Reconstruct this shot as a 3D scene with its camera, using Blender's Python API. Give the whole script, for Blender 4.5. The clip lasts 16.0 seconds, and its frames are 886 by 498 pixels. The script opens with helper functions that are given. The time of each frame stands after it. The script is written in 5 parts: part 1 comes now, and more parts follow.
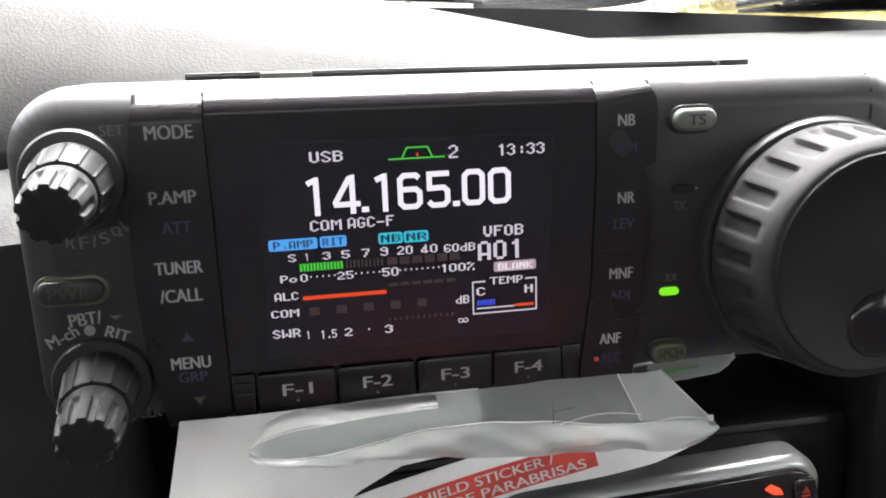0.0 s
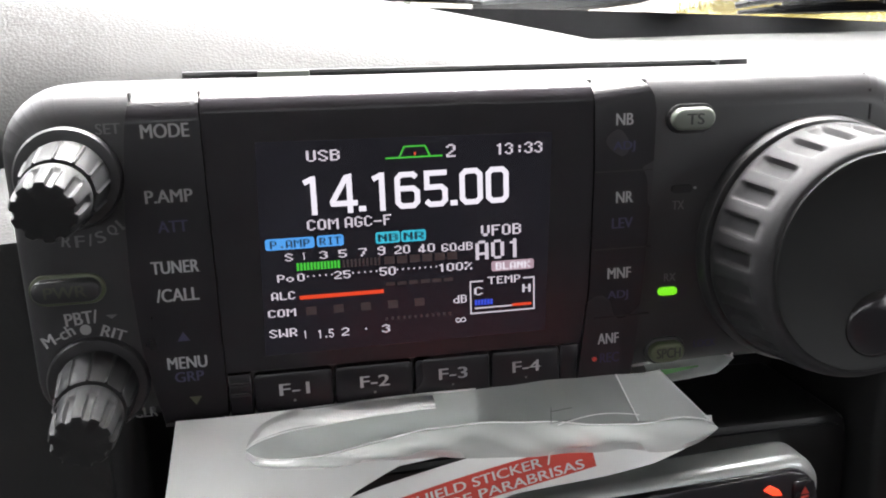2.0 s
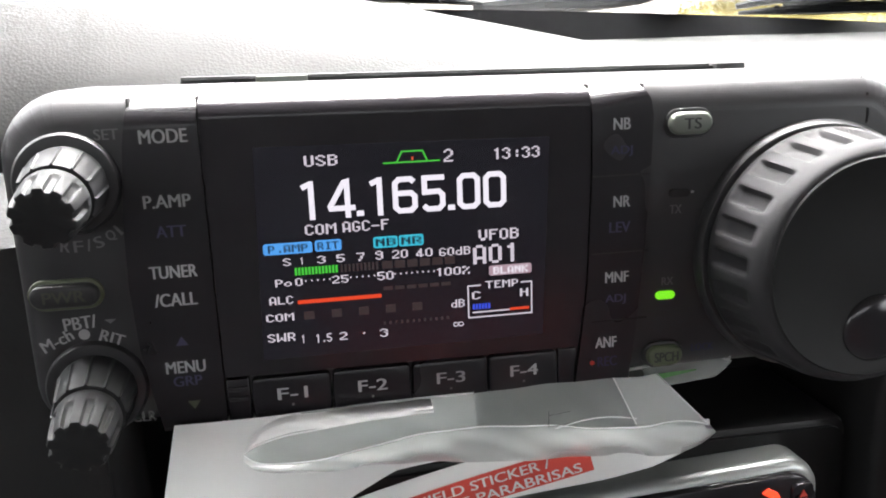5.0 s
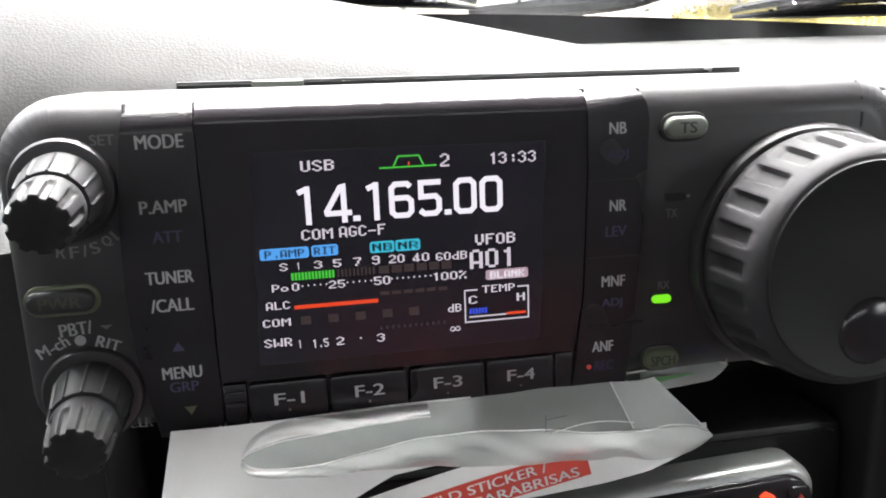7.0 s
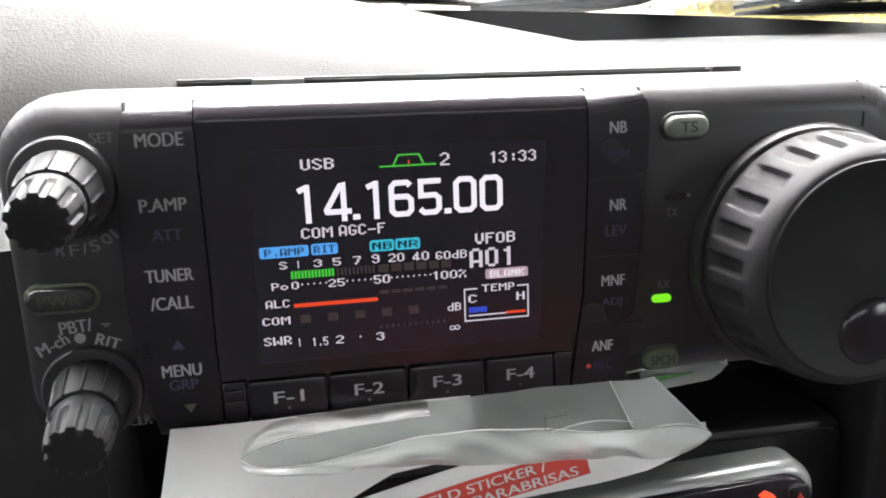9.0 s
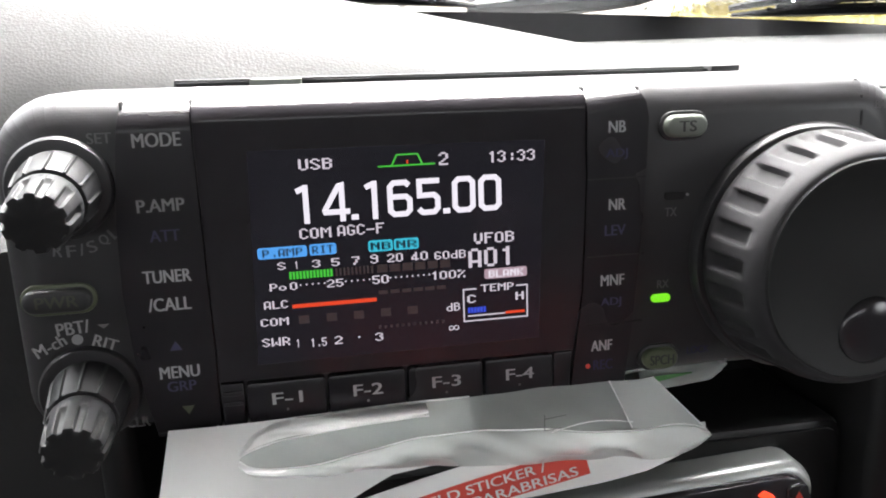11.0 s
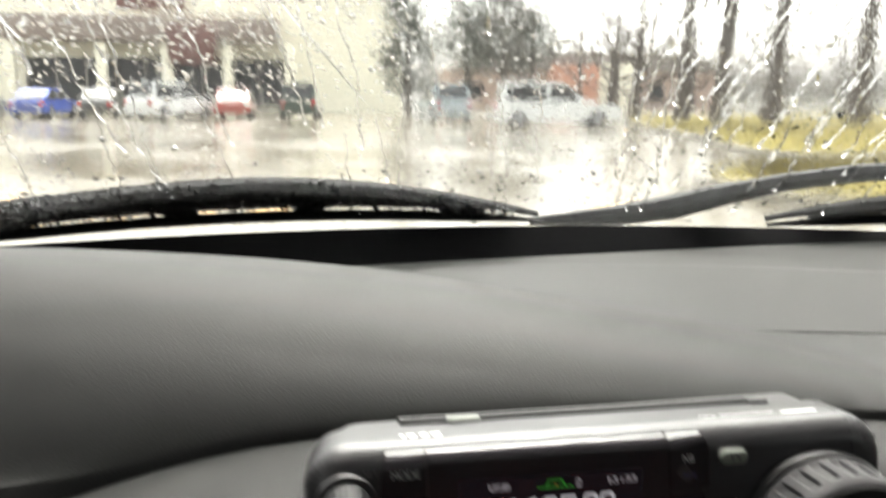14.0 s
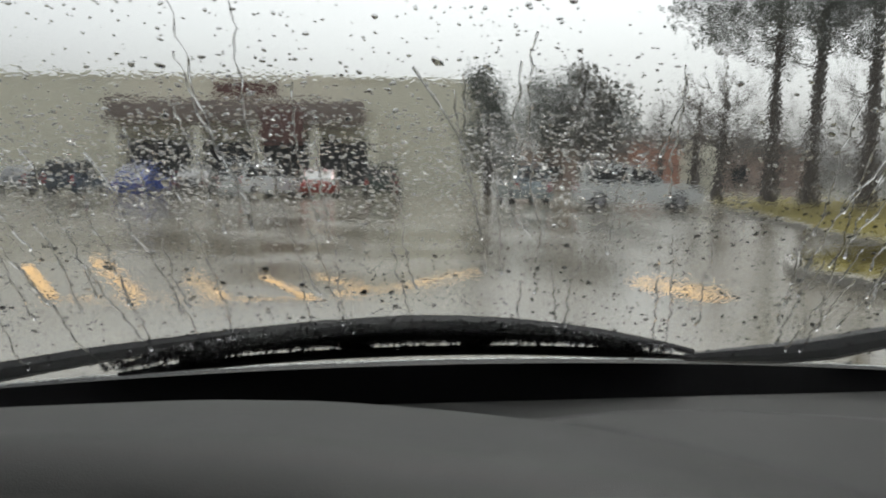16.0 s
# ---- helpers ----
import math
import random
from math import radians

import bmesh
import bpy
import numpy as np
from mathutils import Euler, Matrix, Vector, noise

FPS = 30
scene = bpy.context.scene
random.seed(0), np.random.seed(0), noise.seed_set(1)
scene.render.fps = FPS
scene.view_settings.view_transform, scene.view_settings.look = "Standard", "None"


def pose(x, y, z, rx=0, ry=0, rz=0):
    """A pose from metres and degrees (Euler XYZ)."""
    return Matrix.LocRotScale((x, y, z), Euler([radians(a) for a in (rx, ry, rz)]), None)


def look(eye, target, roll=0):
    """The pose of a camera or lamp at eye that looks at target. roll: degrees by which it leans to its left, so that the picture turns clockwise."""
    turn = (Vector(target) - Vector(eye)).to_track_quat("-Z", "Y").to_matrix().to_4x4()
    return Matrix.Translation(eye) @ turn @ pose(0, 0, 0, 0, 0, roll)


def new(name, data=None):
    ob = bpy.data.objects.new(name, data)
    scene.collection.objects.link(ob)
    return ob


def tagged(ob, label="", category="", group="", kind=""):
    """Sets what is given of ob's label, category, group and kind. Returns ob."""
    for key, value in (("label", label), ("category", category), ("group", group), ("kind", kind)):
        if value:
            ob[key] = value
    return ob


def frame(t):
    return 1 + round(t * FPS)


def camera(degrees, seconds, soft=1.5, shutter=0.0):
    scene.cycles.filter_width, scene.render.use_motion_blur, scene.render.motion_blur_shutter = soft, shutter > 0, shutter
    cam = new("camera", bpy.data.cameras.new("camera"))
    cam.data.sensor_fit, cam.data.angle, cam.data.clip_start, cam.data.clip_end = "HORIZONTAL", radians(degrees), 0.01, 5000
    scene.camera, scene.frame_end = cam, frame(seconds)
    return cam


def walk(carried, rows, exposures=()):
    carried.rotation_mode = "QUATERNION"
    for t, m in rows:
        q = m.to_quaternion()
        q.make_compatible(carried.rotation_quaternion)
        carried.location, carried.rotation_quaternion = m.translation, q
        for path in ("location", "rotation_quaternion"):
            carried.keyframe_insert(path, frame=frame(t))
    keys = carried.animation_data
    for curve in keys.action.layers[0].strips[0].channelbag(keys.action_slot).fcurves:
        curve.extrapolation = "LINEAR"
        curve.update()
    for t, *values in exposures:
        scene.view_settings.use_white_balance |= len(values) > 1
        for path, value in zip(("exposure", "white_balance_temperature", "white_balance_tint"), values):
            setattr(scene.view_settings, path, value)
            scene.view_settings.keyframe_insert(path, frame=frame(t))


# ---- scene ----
cam = camera(58.0, 16.0, soft=1.9, shutter=0.5)
PATH = [
    (0.0, -0.0030, -0.1286, 1.0731, 68.32, -1.14, -9.60),
    (0.5, -0.0030, -0.1283, 1.0725, 68.47, -1.13, -9.80),
    (1.0, -0.0028, -0.1285, 1.0728, 68.35, -1.16, -9.49),
    (1.5, -0.0034, -0.1279, 1.0724, 68.25, -1.32, -9.73),
    (2.0, -0.0026, -0.1283, 1.0727, 68.38, -1.22, -9.61),
    (2.5, -0.0028, -0.1283, 1.0726, 68.31, -1.31, -9.62),
    (3.0, -0.0025, -0.1284, 1.0733, 68.17, -1.27, -9.62),
    (3.5, -0.0028, -0.1285, 1.0728, 68.49, -1.14, -9.72),
    (4.0, -0.0023, -0.1285, 1.0730, 68.41, -1.12, -9.52),
    (6.5, -0.0019, -0.1283, 1.0737, 68.43, -1.15, -9.70),
    (7.0, -0.0021, -0.1284, 1.0736, 68.69, -1.07, -9.87),
    (7.5, -0.0025, -0.1286, 1.0741, 68.40, -1.11, -9.74),
    (8.0, -0.0017, -0.1284, 1.0737, 68.61, -1.04, -9.75),
    (8.5, -0.0021, -0.1284, 1.0736, 68.56, -1.12, -9.73),
    (9.0, -0.0018, -0.1282, 1.0740, 68.41, -1.20, -9.71),
    (11.5, -0.0021, -0.1279, 1.0735, 68.57, -1.13, -10.00),
    (12.0, -0.0014, -0.1279, 1.0739, 68.41, -1.06, -9.85),
    (12.5, -0.0017, -0.1273, 1.0731, 68.41, -1.19, -10.10),
    (12.7, -0.0017, -0.1278, 1.0744, 68.94, -1.20, -9.99),
    (13.0, -0.0044, -0.1393, 1.0866, 71.23, -0.49, -9.71),
    (13.2, -0.0064, -0.1477, 1.0946, 72.86, -0.06, -9.25),
    (13.5, -0.0146, -0.1626, 1.1069, 74.89, -0.26, -8.72),
    (13.7, -0.0219, -0.1749, 1.1177, 76.73, -0.26, -8.71),
    (13.9, -0.0322, -0.1865, 1.1312, 78.37, -0.34, -7.40),
    (14.1, -0.0464, -0.1943, 1.1460, 79.99, -0.40, -6.59),
    (14.3, -0.0662, -0.2133, 1.1661, 80.97, -0.95, -5.15),
    (14.5, -0.0715, -0.2194, 1.1759, 82.23, -0.25, -4.19),
    (15.0, -0.0991, -0.2295, 1.1920, 85.30, 0.00, -4.54),
    (15.5, -0.1145, -0.2134, 1.1976, 85.52, 0.49, -1.78),
    (16.0, -0.1272, -0.2117, 1.2000, 84.79, -0.69, -1.41),
]
EXPOSURES = [(0.0, 4.05, 6500, 10), (12.6, 4.05, 6500, 10), (13.0, 3.8, 6500, 9), (13.5, 3.2, 6650, 5), (14.0, 2.62, 6800, 5), (14.5, 1.92, 6900, 4), (15.0, 1.27, 6750, 4), (15.5, 0.88, 6450, 5), (16.0, 0.74, 6400, 5)]
walk(cam, [(t, pose(x, y, z, rx, ry, rz)) for t, x, y, z, rx, ry, rz in PATH], EXPOSURES)

# ---- light ----
world = bpy.data.worlds.new("overcast_sky")
scene.world = world
world.use_nodes = True
wn = world.node_tree
sky = wn.nodes.new("ShaderNodeTexSky")
sky.sky_type, sky.sun_disc = "NISHITA", False
sky.sun_elevation, sky.sun_rotation = radians(62), radians(14)
sky.air_density, sky.dust_density, sky.ozone_density = 1.0, 6.0, 1.0
grey = wn.nodes.new("ShaderNodeHueSaturation")
grey.inputs["Saturation"].default_value = 0.12
wn.links.new(sky.outputs[0], grey.inputs["Color"])
wn.links.new(grey.outputs[0], wn.nodes["Background"].inputs[0])
wn.nodes["Background"].inputs[1].default_value = 0.15
sun = new("sun", bpy.data.lights.new("sun", "SUN"))
sun.data.energy, sun.data.angle, sun.data.color = 0.8, radians(60), (1, 0.98, 0.95)
sun.matrix_world = look((0, 0, 20), (-1.6, -7.0, 5.5))

# the car's own frame: x along the dash, y ahead, z up, origin at the radio's face
CAR = pose(0, 0, 1.0383, -8.402, -1.741, 0.257)
MM = 0.001


# ---- materials ----
def material(name, color, rough=0.5, metal=0.0, vary=0.15, scale=60.0, bump=0.0, bump_scale=400.0, spec=0.5, emit=None, power=0.0, alpha_mix=0.0,
             coat=0.0, rough_vary=0.1, random_tint=0.0, coords="Object"):
    """A surface with two scales of colour variation, fine relief and uneven gloss."""
    m = bpy.data.materials.new(name)
    m.use_nodes = True
    n, l = m.node_tree.nodes, m.node_tree.links
    p = n["Principled BSDF"]
    tc = n.new("ShaderNodeTexCoord")
    big, small = n.new("ShaderNodeTexNoise"), n.new("ShaderNodeTexNoise")
    big.inputs["Scale"].default_value, small.inputs["Scale"].default_value = scale * 0.22, scale * 2.3
    big.inputs["Detail"].default_value = small.inputs["Detail"].default_value = 4
    for t in (big, small):
        l.new(tc.outputs[coords], t.inputs["Vector"])
    add = n.new("ShaderNodeMath")
    add.operation = "ADD"
    l.new(big.outputs[0], add.inputs[0]), l.new(small.outputs[0], add.inputs[1])
    ramp = n.new("ShaderNodeMapRange")
    ramp.inputs["From Min"].default_value, ramp.inputs["From Max"].default_value = 0.6, 1.4
    ramp.inputs["To Min"].default_value, ramp.inputs["To Max"].default_value = 1 - vary, 1 + vary
    l.new(add.outputs[0], ramp.inputs["Value"])
    last = ramp.outputs[0]
    if random_tint:
        info, mr, mul = n.new("ShaderNodeObjectInfo"), n.new("ShaderNodeMapRange"), n.new("ShaderNodeMath")
        mr.inputs["To Min"].default_value, mr.inputs["To Max"].default_value = 1 - random_tint, 1 + random_tint
        mul.operation = "MULTIPLY"
        l.new(info.outputs["Random"], mr.inputs["Value"]), l.new(mr.outputs[0], mul.inputs[0]), l.new(last, mul.inputs[1])
        last = mul.outputs[0]
    mix = n.new("ShaderNodeVectorMath")
    mix.operation = "SCALE"
    mix.inputs[0].default_value = color
    l.new(last, mix.inputs["Scale"])
    l.new(mix.outputs[0], p.inputs["Base Color"])
    rr = n.new("ShaderNodeMapRange")
    rr.inputs["To Min"].default_value, rr.inputs["To Max"].default_value = max(0.02, rough - rough_vary), min(1, rough + rough_vary)
    l.new(big.outputs[0], rr.inputs["Value"])
    l.new(rr.outputs[0], p.inputs["Roughness"])
    p.inputs["Metallic"].default_value = metal
    p.inputs["Specular IOR Level"].default_value = spec
    p.inputs["Coat Weight"].default_value = coat
    if bump:
        tex, b = n.new("ShaderNodeTexVoronoi"), n.new("ShaderNodeBump")
        tex.inputs["Scale"].default_value = bump_scale
        l.new(tc.outputs[coords], tex.inputs["Vector"])
        b.inputs["Strength"].default_value, b.inputs["Distance"].default_value = bump, 0.3 / bump_scale
        l.new(tex.outputs["Distance"], b.inputs["Height"])
        l.new(b.outputs[0], p.inputs["Normal"])
    if emit:
        p.inputs["Emission Color"].default_value = (*emit, 1)
        p.inputs["Emission Strength"].default_value = power
    return m


def glow(name, color, power):
    return material(name, (0.01, 0.01, 0.01), 0.3, emit=color, power=power * 0.32, vary=0.02)


M_CASE = material("satin_dark_grey_plastic", (0.026, 0.0252, 0.027), 0.35, vary=0.1, bump=0.06, bump_scale=2500, rough_vary=0.06)
M_GLOSS = material("glossy_black_acrylic", (0.024, 0.022, 0.025), 0.15, vary=0.1, rough_vary=0.04)
M_KEY = material("black_key_plastic", (0.016, 0.0145, 0.017), 0.27, vary=0.15, rough_vary=0.06)
M_GROOVE = material("dark_gap", (0.006, 0.006, 0.006), 0.7)
M_RUBBER = material("black_rubber", (0.016, 0.016, 0.017), 0.45, vary=0.2, bump=0.1, bump_scale=1500)
M_KNOB = material("satin_black_knob", (0.018, 0.018, 0.019), 0.48, vary=0.15, rough_vary=0.08, spec=0.2)
M_DIAL = material("dark_grey_dial", (0.030, 0.029, 0.031), 0.62, vary=0.12, rough_vary=0.06, spec=0.2, bump=0.05, bump_scale=2500)
M_FACE = material("dial_face", (0.009, 0.009, 0.0095), 0.5, vary=0.15, spec=0.35)
M_KEYLIT = material("pale_translucent_key", (0.15, 0.165, 0.14), 0.35, vary=0.08)
M_KEYDIM = material("olive_grey_key", (0.09, 0.105, 0.06), 0.4, vary=0.1)
M_LEGEND = material("grey_print", (0.3, 0.3, 0.3), 0.6, vary=0.05)
M_LEGEND_LIT = material("pale_print", (0.4, 0.4, 0.41), 0.6, vary=0.05)
M_LEGEND_DIM = material("faint_grey_print", (0.13, 0.13, 0.13), 0.6, vary=0.05)
M_LEGEND_BLUE = material("violet_print", (0.035, 0.032, 0.085), 0.6, vary=0.05)
M_PWR = material("dim_olive_print", (0.055, 0.06, 0.04), 0.6, vary=0.05)
M_LEGEND_DARK = material("dark_print", (0.03, 0.03, 0.03), 0.6, vary=0.05)
M_DASH = material("grained_grey_dash_vinyl", (0.0132, 0.0132, 0.0129), 0.6, vary=0.1, scale=9, bump=0.32, bump_scale=1250, rough_vary=0.05, spec=0.2)
M_DASH_LOW = material("grained_dark_dash_plastic", (0.024, 0.024, 0.0245), 0.65, vary=0.08, scale=12, bump=0.15, bump_scale=850, spec=0.3)
M_BLACK = material("black_stack_plastic", (0.010, 0.010, 0.0105), 0.36, vary=0.2, scale=30, spec=0.25)
M_COWL = material("black_glass_border", (0.0045, 0.0045, 0.0052), 0.8, vary=0.2, spec=0.12)
M_SCUTTLE = material("wet_grey_cowl", (0.03, 0.03, 0.031), 0.9, vary=0.5, scale=60, bump=0.5, bump_scale=260, spec=0.05)
M_SILVER = material("silver_painted_trim", (0.46, 0.48, 0.47), 0.32, metal=0.6, vary=0.04)
M_PAPER = material("white_paper", (0.86, 0.87, 0.86), 0.5, vary=0.03, scale=20)
M_RED = material("red_print", (0.62, 0.06, 0.04), 0.5, vary=0.05)
M_WHITE = material("white_print", (0.75, 0.75, 0.75), 0.5, vary=0.03)
M_SCREEN = material("dim_backlit_display", (0.012, 0.012, 0.016), 0.16, emit=(0.62, 0.55, 0.8), power=0.0006, vary=0.05, rough_vary=0.03)
S_WHITE = glow("screen_white", (0.95, 0.9, 1.0), 0.18)
S_SOFT = glow("screen_grey_white", (0.8, 0.72, 0.82), 0.145)
S_GREEN = glow("screen_green", (0.08, 0.75, 0.06), 0.13)
S_BLUE = glow("screen_sky_blue", (0.1, 0.42, 1.0), 0.16)
S_CYAN = glow("screen_cyan", (0.05, 0.6, 0.8), 0.15)
S_DEEP = glow("screen_deep_blue", (0.05, 0.1, 0.9), 0.14)
S_RED = glow("screen_red", (0.9, 0.07, 0.02), 0.16)
S_MAUVE = glow("screen_mauve", (0.6, 0.42, 0.5), 0.13)
S_DIM = glow("screen_dim_segment", (0.5, 0.33, 0.34), 0.013)
S_INK = glow("screen_ink", (0.05, 0.08, 0.2), 0.02)
L_GREEN = glow("green_lamp", (0.25, 1.0, 0.02), 0.16)
L_RED = glow("red_lamp", (1.0, 0.06, 0.02), 0.4)


def film_material(name, tint, clear, rough):
    """Thin milky plastic film: part of the light passes straight, part scatters."""
    m = bpy.data.materials.new(name)
    m.use_nodes = True
    n, l = m.node_tree.nodes, m.node_tree.links
    n.remove(n["Principled BSDF"])
    out = n["Material Output"]
    dif, trl, tra, glo = (n.new("ShaderNodeBsdf" + k) for k in ("Diffuse", "Translucent", "Transparent", "Glossy"))
    dif.inputs[0].default_value = trl.inputs[0].default_value = (*tint, 1)
    glo.inputs["Roughness"].default_value = rough
    tc, wave = n.new("ShaderNodeTexCoord"), n.new("ShaderNodeTexNoise")
    wave.inputs["Scale"].default_value = 90
    bump = n.new("ShaderNodeBump")
    bump.inputs["Strength"].default_value, bump.inputs["Distance"].default_value = 0.12, 0.002
    l.new(tc.outputs["Object"], wave.inputs["Vector"]), l.new(wave.outputs[0], bump.inputs["Height"])
    for s in (dif, glo):
        l.new(bump.outputs[0], s.inputs["Normal"])
    a, b, c, fr = n.new("ShaderNodeMixShader"), n.new("ShaderNodeMixShader"), n.new("ShaderNodeMixShader"), n.new("ShaderNodeFresnel")
    a.inputs[0].default_value, b.inputs[0].default_value = 0.4, clear
    l.new(dif.outputs[0], a.inputs[1]), l.new(trl.outputs[0], a.inputs[2])
    l.new(a.outputs[0], b.inputs[1]), l.new(tra.outputs[0], b.inputs[2])
    l.new(fr.outputs[0], c.inputs[0]), l.new(b.outputs[0], c.inputs[1]), l.new(glo.outputs[0], c.inputs[2])
    l.new(c.outputs[0], out.inputs[0])
    return m


M_FILM = film_material("milky_plastic_film", (0.72, 0.75, 0.74), 0.36, 0.4)
# Denser film for edges; the light they scatter is put into a whiter tint.
M_FILM_EDGE = film_material("whitened_edge_of_film", (0.96, 0.97, 0.96), 0.02, 0.5)
M_FILM_THIN = film_material("thin_clear_film", (0.75, 0.8, 0.77), 0.5, 0.4)
# The pane's slight milky scatter stands in for the haze over the view.
M_PANE = film_material("hazed_window_glass", (0.6, 0.6, 0.6), 0.978, 0.02)
M_WETFILM = bpy.data.materials.new("water_film")
M_WETFILM.use_nodes = True
wfn = M_WETFILM.node_tree
wfp = wfn.nodes["Principled BSDF"]
wfp.inputs["Transmission Weight"].default_value, wfp.inputs["Roughness"].default_value, wfp.inputs["IOR"].default_value = 1.0, 0.0, 1.33
wf_tc, wf_map, wf_noise, wf_bump = (wfn.nodes.new("ShaderNode" + k) for k in ("TexCoord", "Mapping", "TexNoise", "Bump"))
wf_map.inputs["Scale"].default_value = (0.8, 0.8, 0.8)
wf_noise.inputs["Scale"].default_value, wf_noise.inputs["Detail"].default_value = 95, 3
wf_bump.inputs["Distance"].default_value = 0.0008
wf_patch, wf_range = wfn.nodes.new("ShaderNodeTexNoise"), wfn.nodes.new("ShaderNodeMapRange")
wf_patch.inputs["Scale"].default_value = 9
wf_range.inputs["From Min"].default_value, wf_range.inputs["From Max"].default_value = 0.38, 0.62
wf_range.inputs["To Min"].default_value, wf_range.inputs["To Max"].default_value = 0.25, 1.0
wfn.links.new(wf_tc.outputs["Object"], wf_patch.inputs["Vector"])
wfn.links.new(wf_patch.outputs[0], wf_range.inputs["Value"])
wfn.links.new(wf_range.outputs[0], wf_bump.inputs["Strength"])
wfn.links.new(wf_tc.outputs["Object"], wf_map.inputs["Vector"])
wfn.links.new(wf_map.outputs[0], wf_noise.inputs["Vector"])
wfn.links.new(wf_noise.outputs[0], wf_bump.inputs["Height"])
wfn.links.new(wf_bump.outputs[0], wfp.inputs["Normal"])
M_WATER = bpy.data.materials.new("rain_water")
M_WATER.use_nodes = True
M_WATER.node_tree.nodes["Principled BSDF"].inputs["Transmission Weight"].default_value = 1
M_WATER.node_tree.nodes["Principled BSDF"].inputs["Roughness"].default_value = 0.0
M_WATER.node_tree.nodes["Principled BSDF"].inputs["IOR"].default_value = 1.33


def wet_ground(name, color, scale):
    m = material(name, color, 0.25, vary=0.3, scale=scale, coords="Object", rough_vary=0.0)
    n, l = m.node_tree.nodes, m.node_tree.links
    p = n["Principled BSDF"]
    tc, pud, mr = n.new("ShaderNodeTexCoord"), n.new("ShaderNodeTexNoise"), n.new("ShaderNodeMapRange")
    pud.inputs["Scale"].default_value, pud.inputs["Detail"].default_value = 0.35, 5
    mr.inputs["From Min"].default_value, mr.inputs["From Max"].default_value = 0.42, 0.6
    mr.inputs["To Min"].default_value, mr.inputs["To Max"].default_value = 0.09, 0.27
    l.new(tc.outputs["Object"], pud.inputs["Vector"]), l.new(pud.outputs[0], mr.inputs["Value"])
    l.new(mr.outputs[0], p.inputs["Roughness"])
    fine, b = n.new("ShaderNodeTexNoise"), n.new("ShaderNodeBump")
    fine.inputs["Scale"].default_value = 14
    l.new(tc.outputs["Object"], fine.inputs["Vector"]), l.new(fine.outputs[0], b.inputs["Height"])
    b.inputs["Strength"].default_value, b.inputs["Distance"].default_value = 0.12, 0.02
    l.new(b.outputs[0], p.inputs["Normal"])
    return m


M_ASPHALT = wet_ground("wet_asphalt", (0.105, 0.092, 0.064), 3)
M_LINE = material("worn_yellow_paint", (0.52, 0.28, 0.05), 0.35, vary=0.5, scale=8)
M_KERB = material("wet_concrete", (0.2, 0.19, 0.17), 0.45, vary=0.2, scale=6)
M_GRASS = material("winter_grass", (0.12, 0.1, 0.022), 0.9, vary=0.45, scale=5, spec=0.1)
M_BEIGE = material("cream_stucco", (0.88, 0.85, 0.7), 0.8, vary=0.06, scale=1.2)
M_BROWN = material("brown_fascia", (0.24, 0.195, 0.17), 0.7, vary=0.2, scale=2)
M_SIGN = material("dark_red_brown_sign", (0.13, 0.055, 0.045), 0.5, vary=0.1, scale=2)
M_DARKGLASS = material("dark_glazing", (0.02, 0.022, 0.025), 0.1, vary=0.2, scale=1)
# Brick, bark and both foliage colours are paled to carry the rain haze.
M_BRICK = material("haze_paled_orange_brick", (0.42, 0.32, 0.27), 0.8, vary=0.2, scale=2)
M_ROOF = material("grey_roofing", (0.24, 0.22, 0.2), 0.8, vary=0.2, scale=2)
M_BARK = material("haze_paled_wet_bark", (0.075, 0.062, 0.053), 0.8, vary=0.4, scale=12, bump=0.6, bump_scale=14)
M_LEAF = material("haze_paled_pine_needles", (0.085, 0.095, 0.078), 0.7, vary=0.4, scale=3)
M_LEAF_DULL = material("haze_paled_winter_foliage", (0.12, 0.115, 0.1), 0.8, vary=0.4, scale=3)
M_TYRE = material("tyre_rubber", (0.02, 0.02, 0.02), 0.7)
M_RIM = material("alloy", (0.4, 0.4, 0.42), 0.35, metal=0.8)
M_LAMP = material("lamp_lens", (0.5, 0.5, 0.5), 0.1)
M_TAIL = material("red_lamp_lens", (0.35, 0.02, 0.02), 0.15)
M_HEADLINER = material("grey_headliner", (0.3, 0.29, 0.27), 0.9, vary=0.05, scale=20)
M_TRIM_IN = material("grey_door_trim", (0.08, 0.08, 0.08), 0.7, vary=0.1, scale=20)
M_WIPER = material("wiper_black", (0.006, 0.006, 0.007), 0.5, vary=0.3, scale=40, bump=0.4, bump_scale=500, spec=0.1)


# ---- builders ----
def mesh_from(name, bm, mat):
    me = bpy.data.meshes.new(name)
    bm.to_mesh(me)
    bm.free()
    me.materials.append(mat)
    return me


def smooth(me, angle=40):
    me.polygons.foreach_set("use_smooth", [True] * len(me.polygons))
    me.set_sharp_from_angle(angle=radians(angle))
    return me


BASE = {}


def thing(name, base=(0, 0, 0), frame_m=None, roll=0.0, **tags):
    """A thing's Empty at its base; base is in the car's frame, or in the world when frame_m is the identity."""
    ob = new(name)
    ob.empty_display_size = 0.02
    ob.matrix_world = (CAR if frame_m is None else frame_m) @ Matrix.Translation(base) @ Matrix.Rotation(radians(roll), 4, "Y")
    BASE[ob.name] = Vector(base)
    return tagged(ob, **tags)


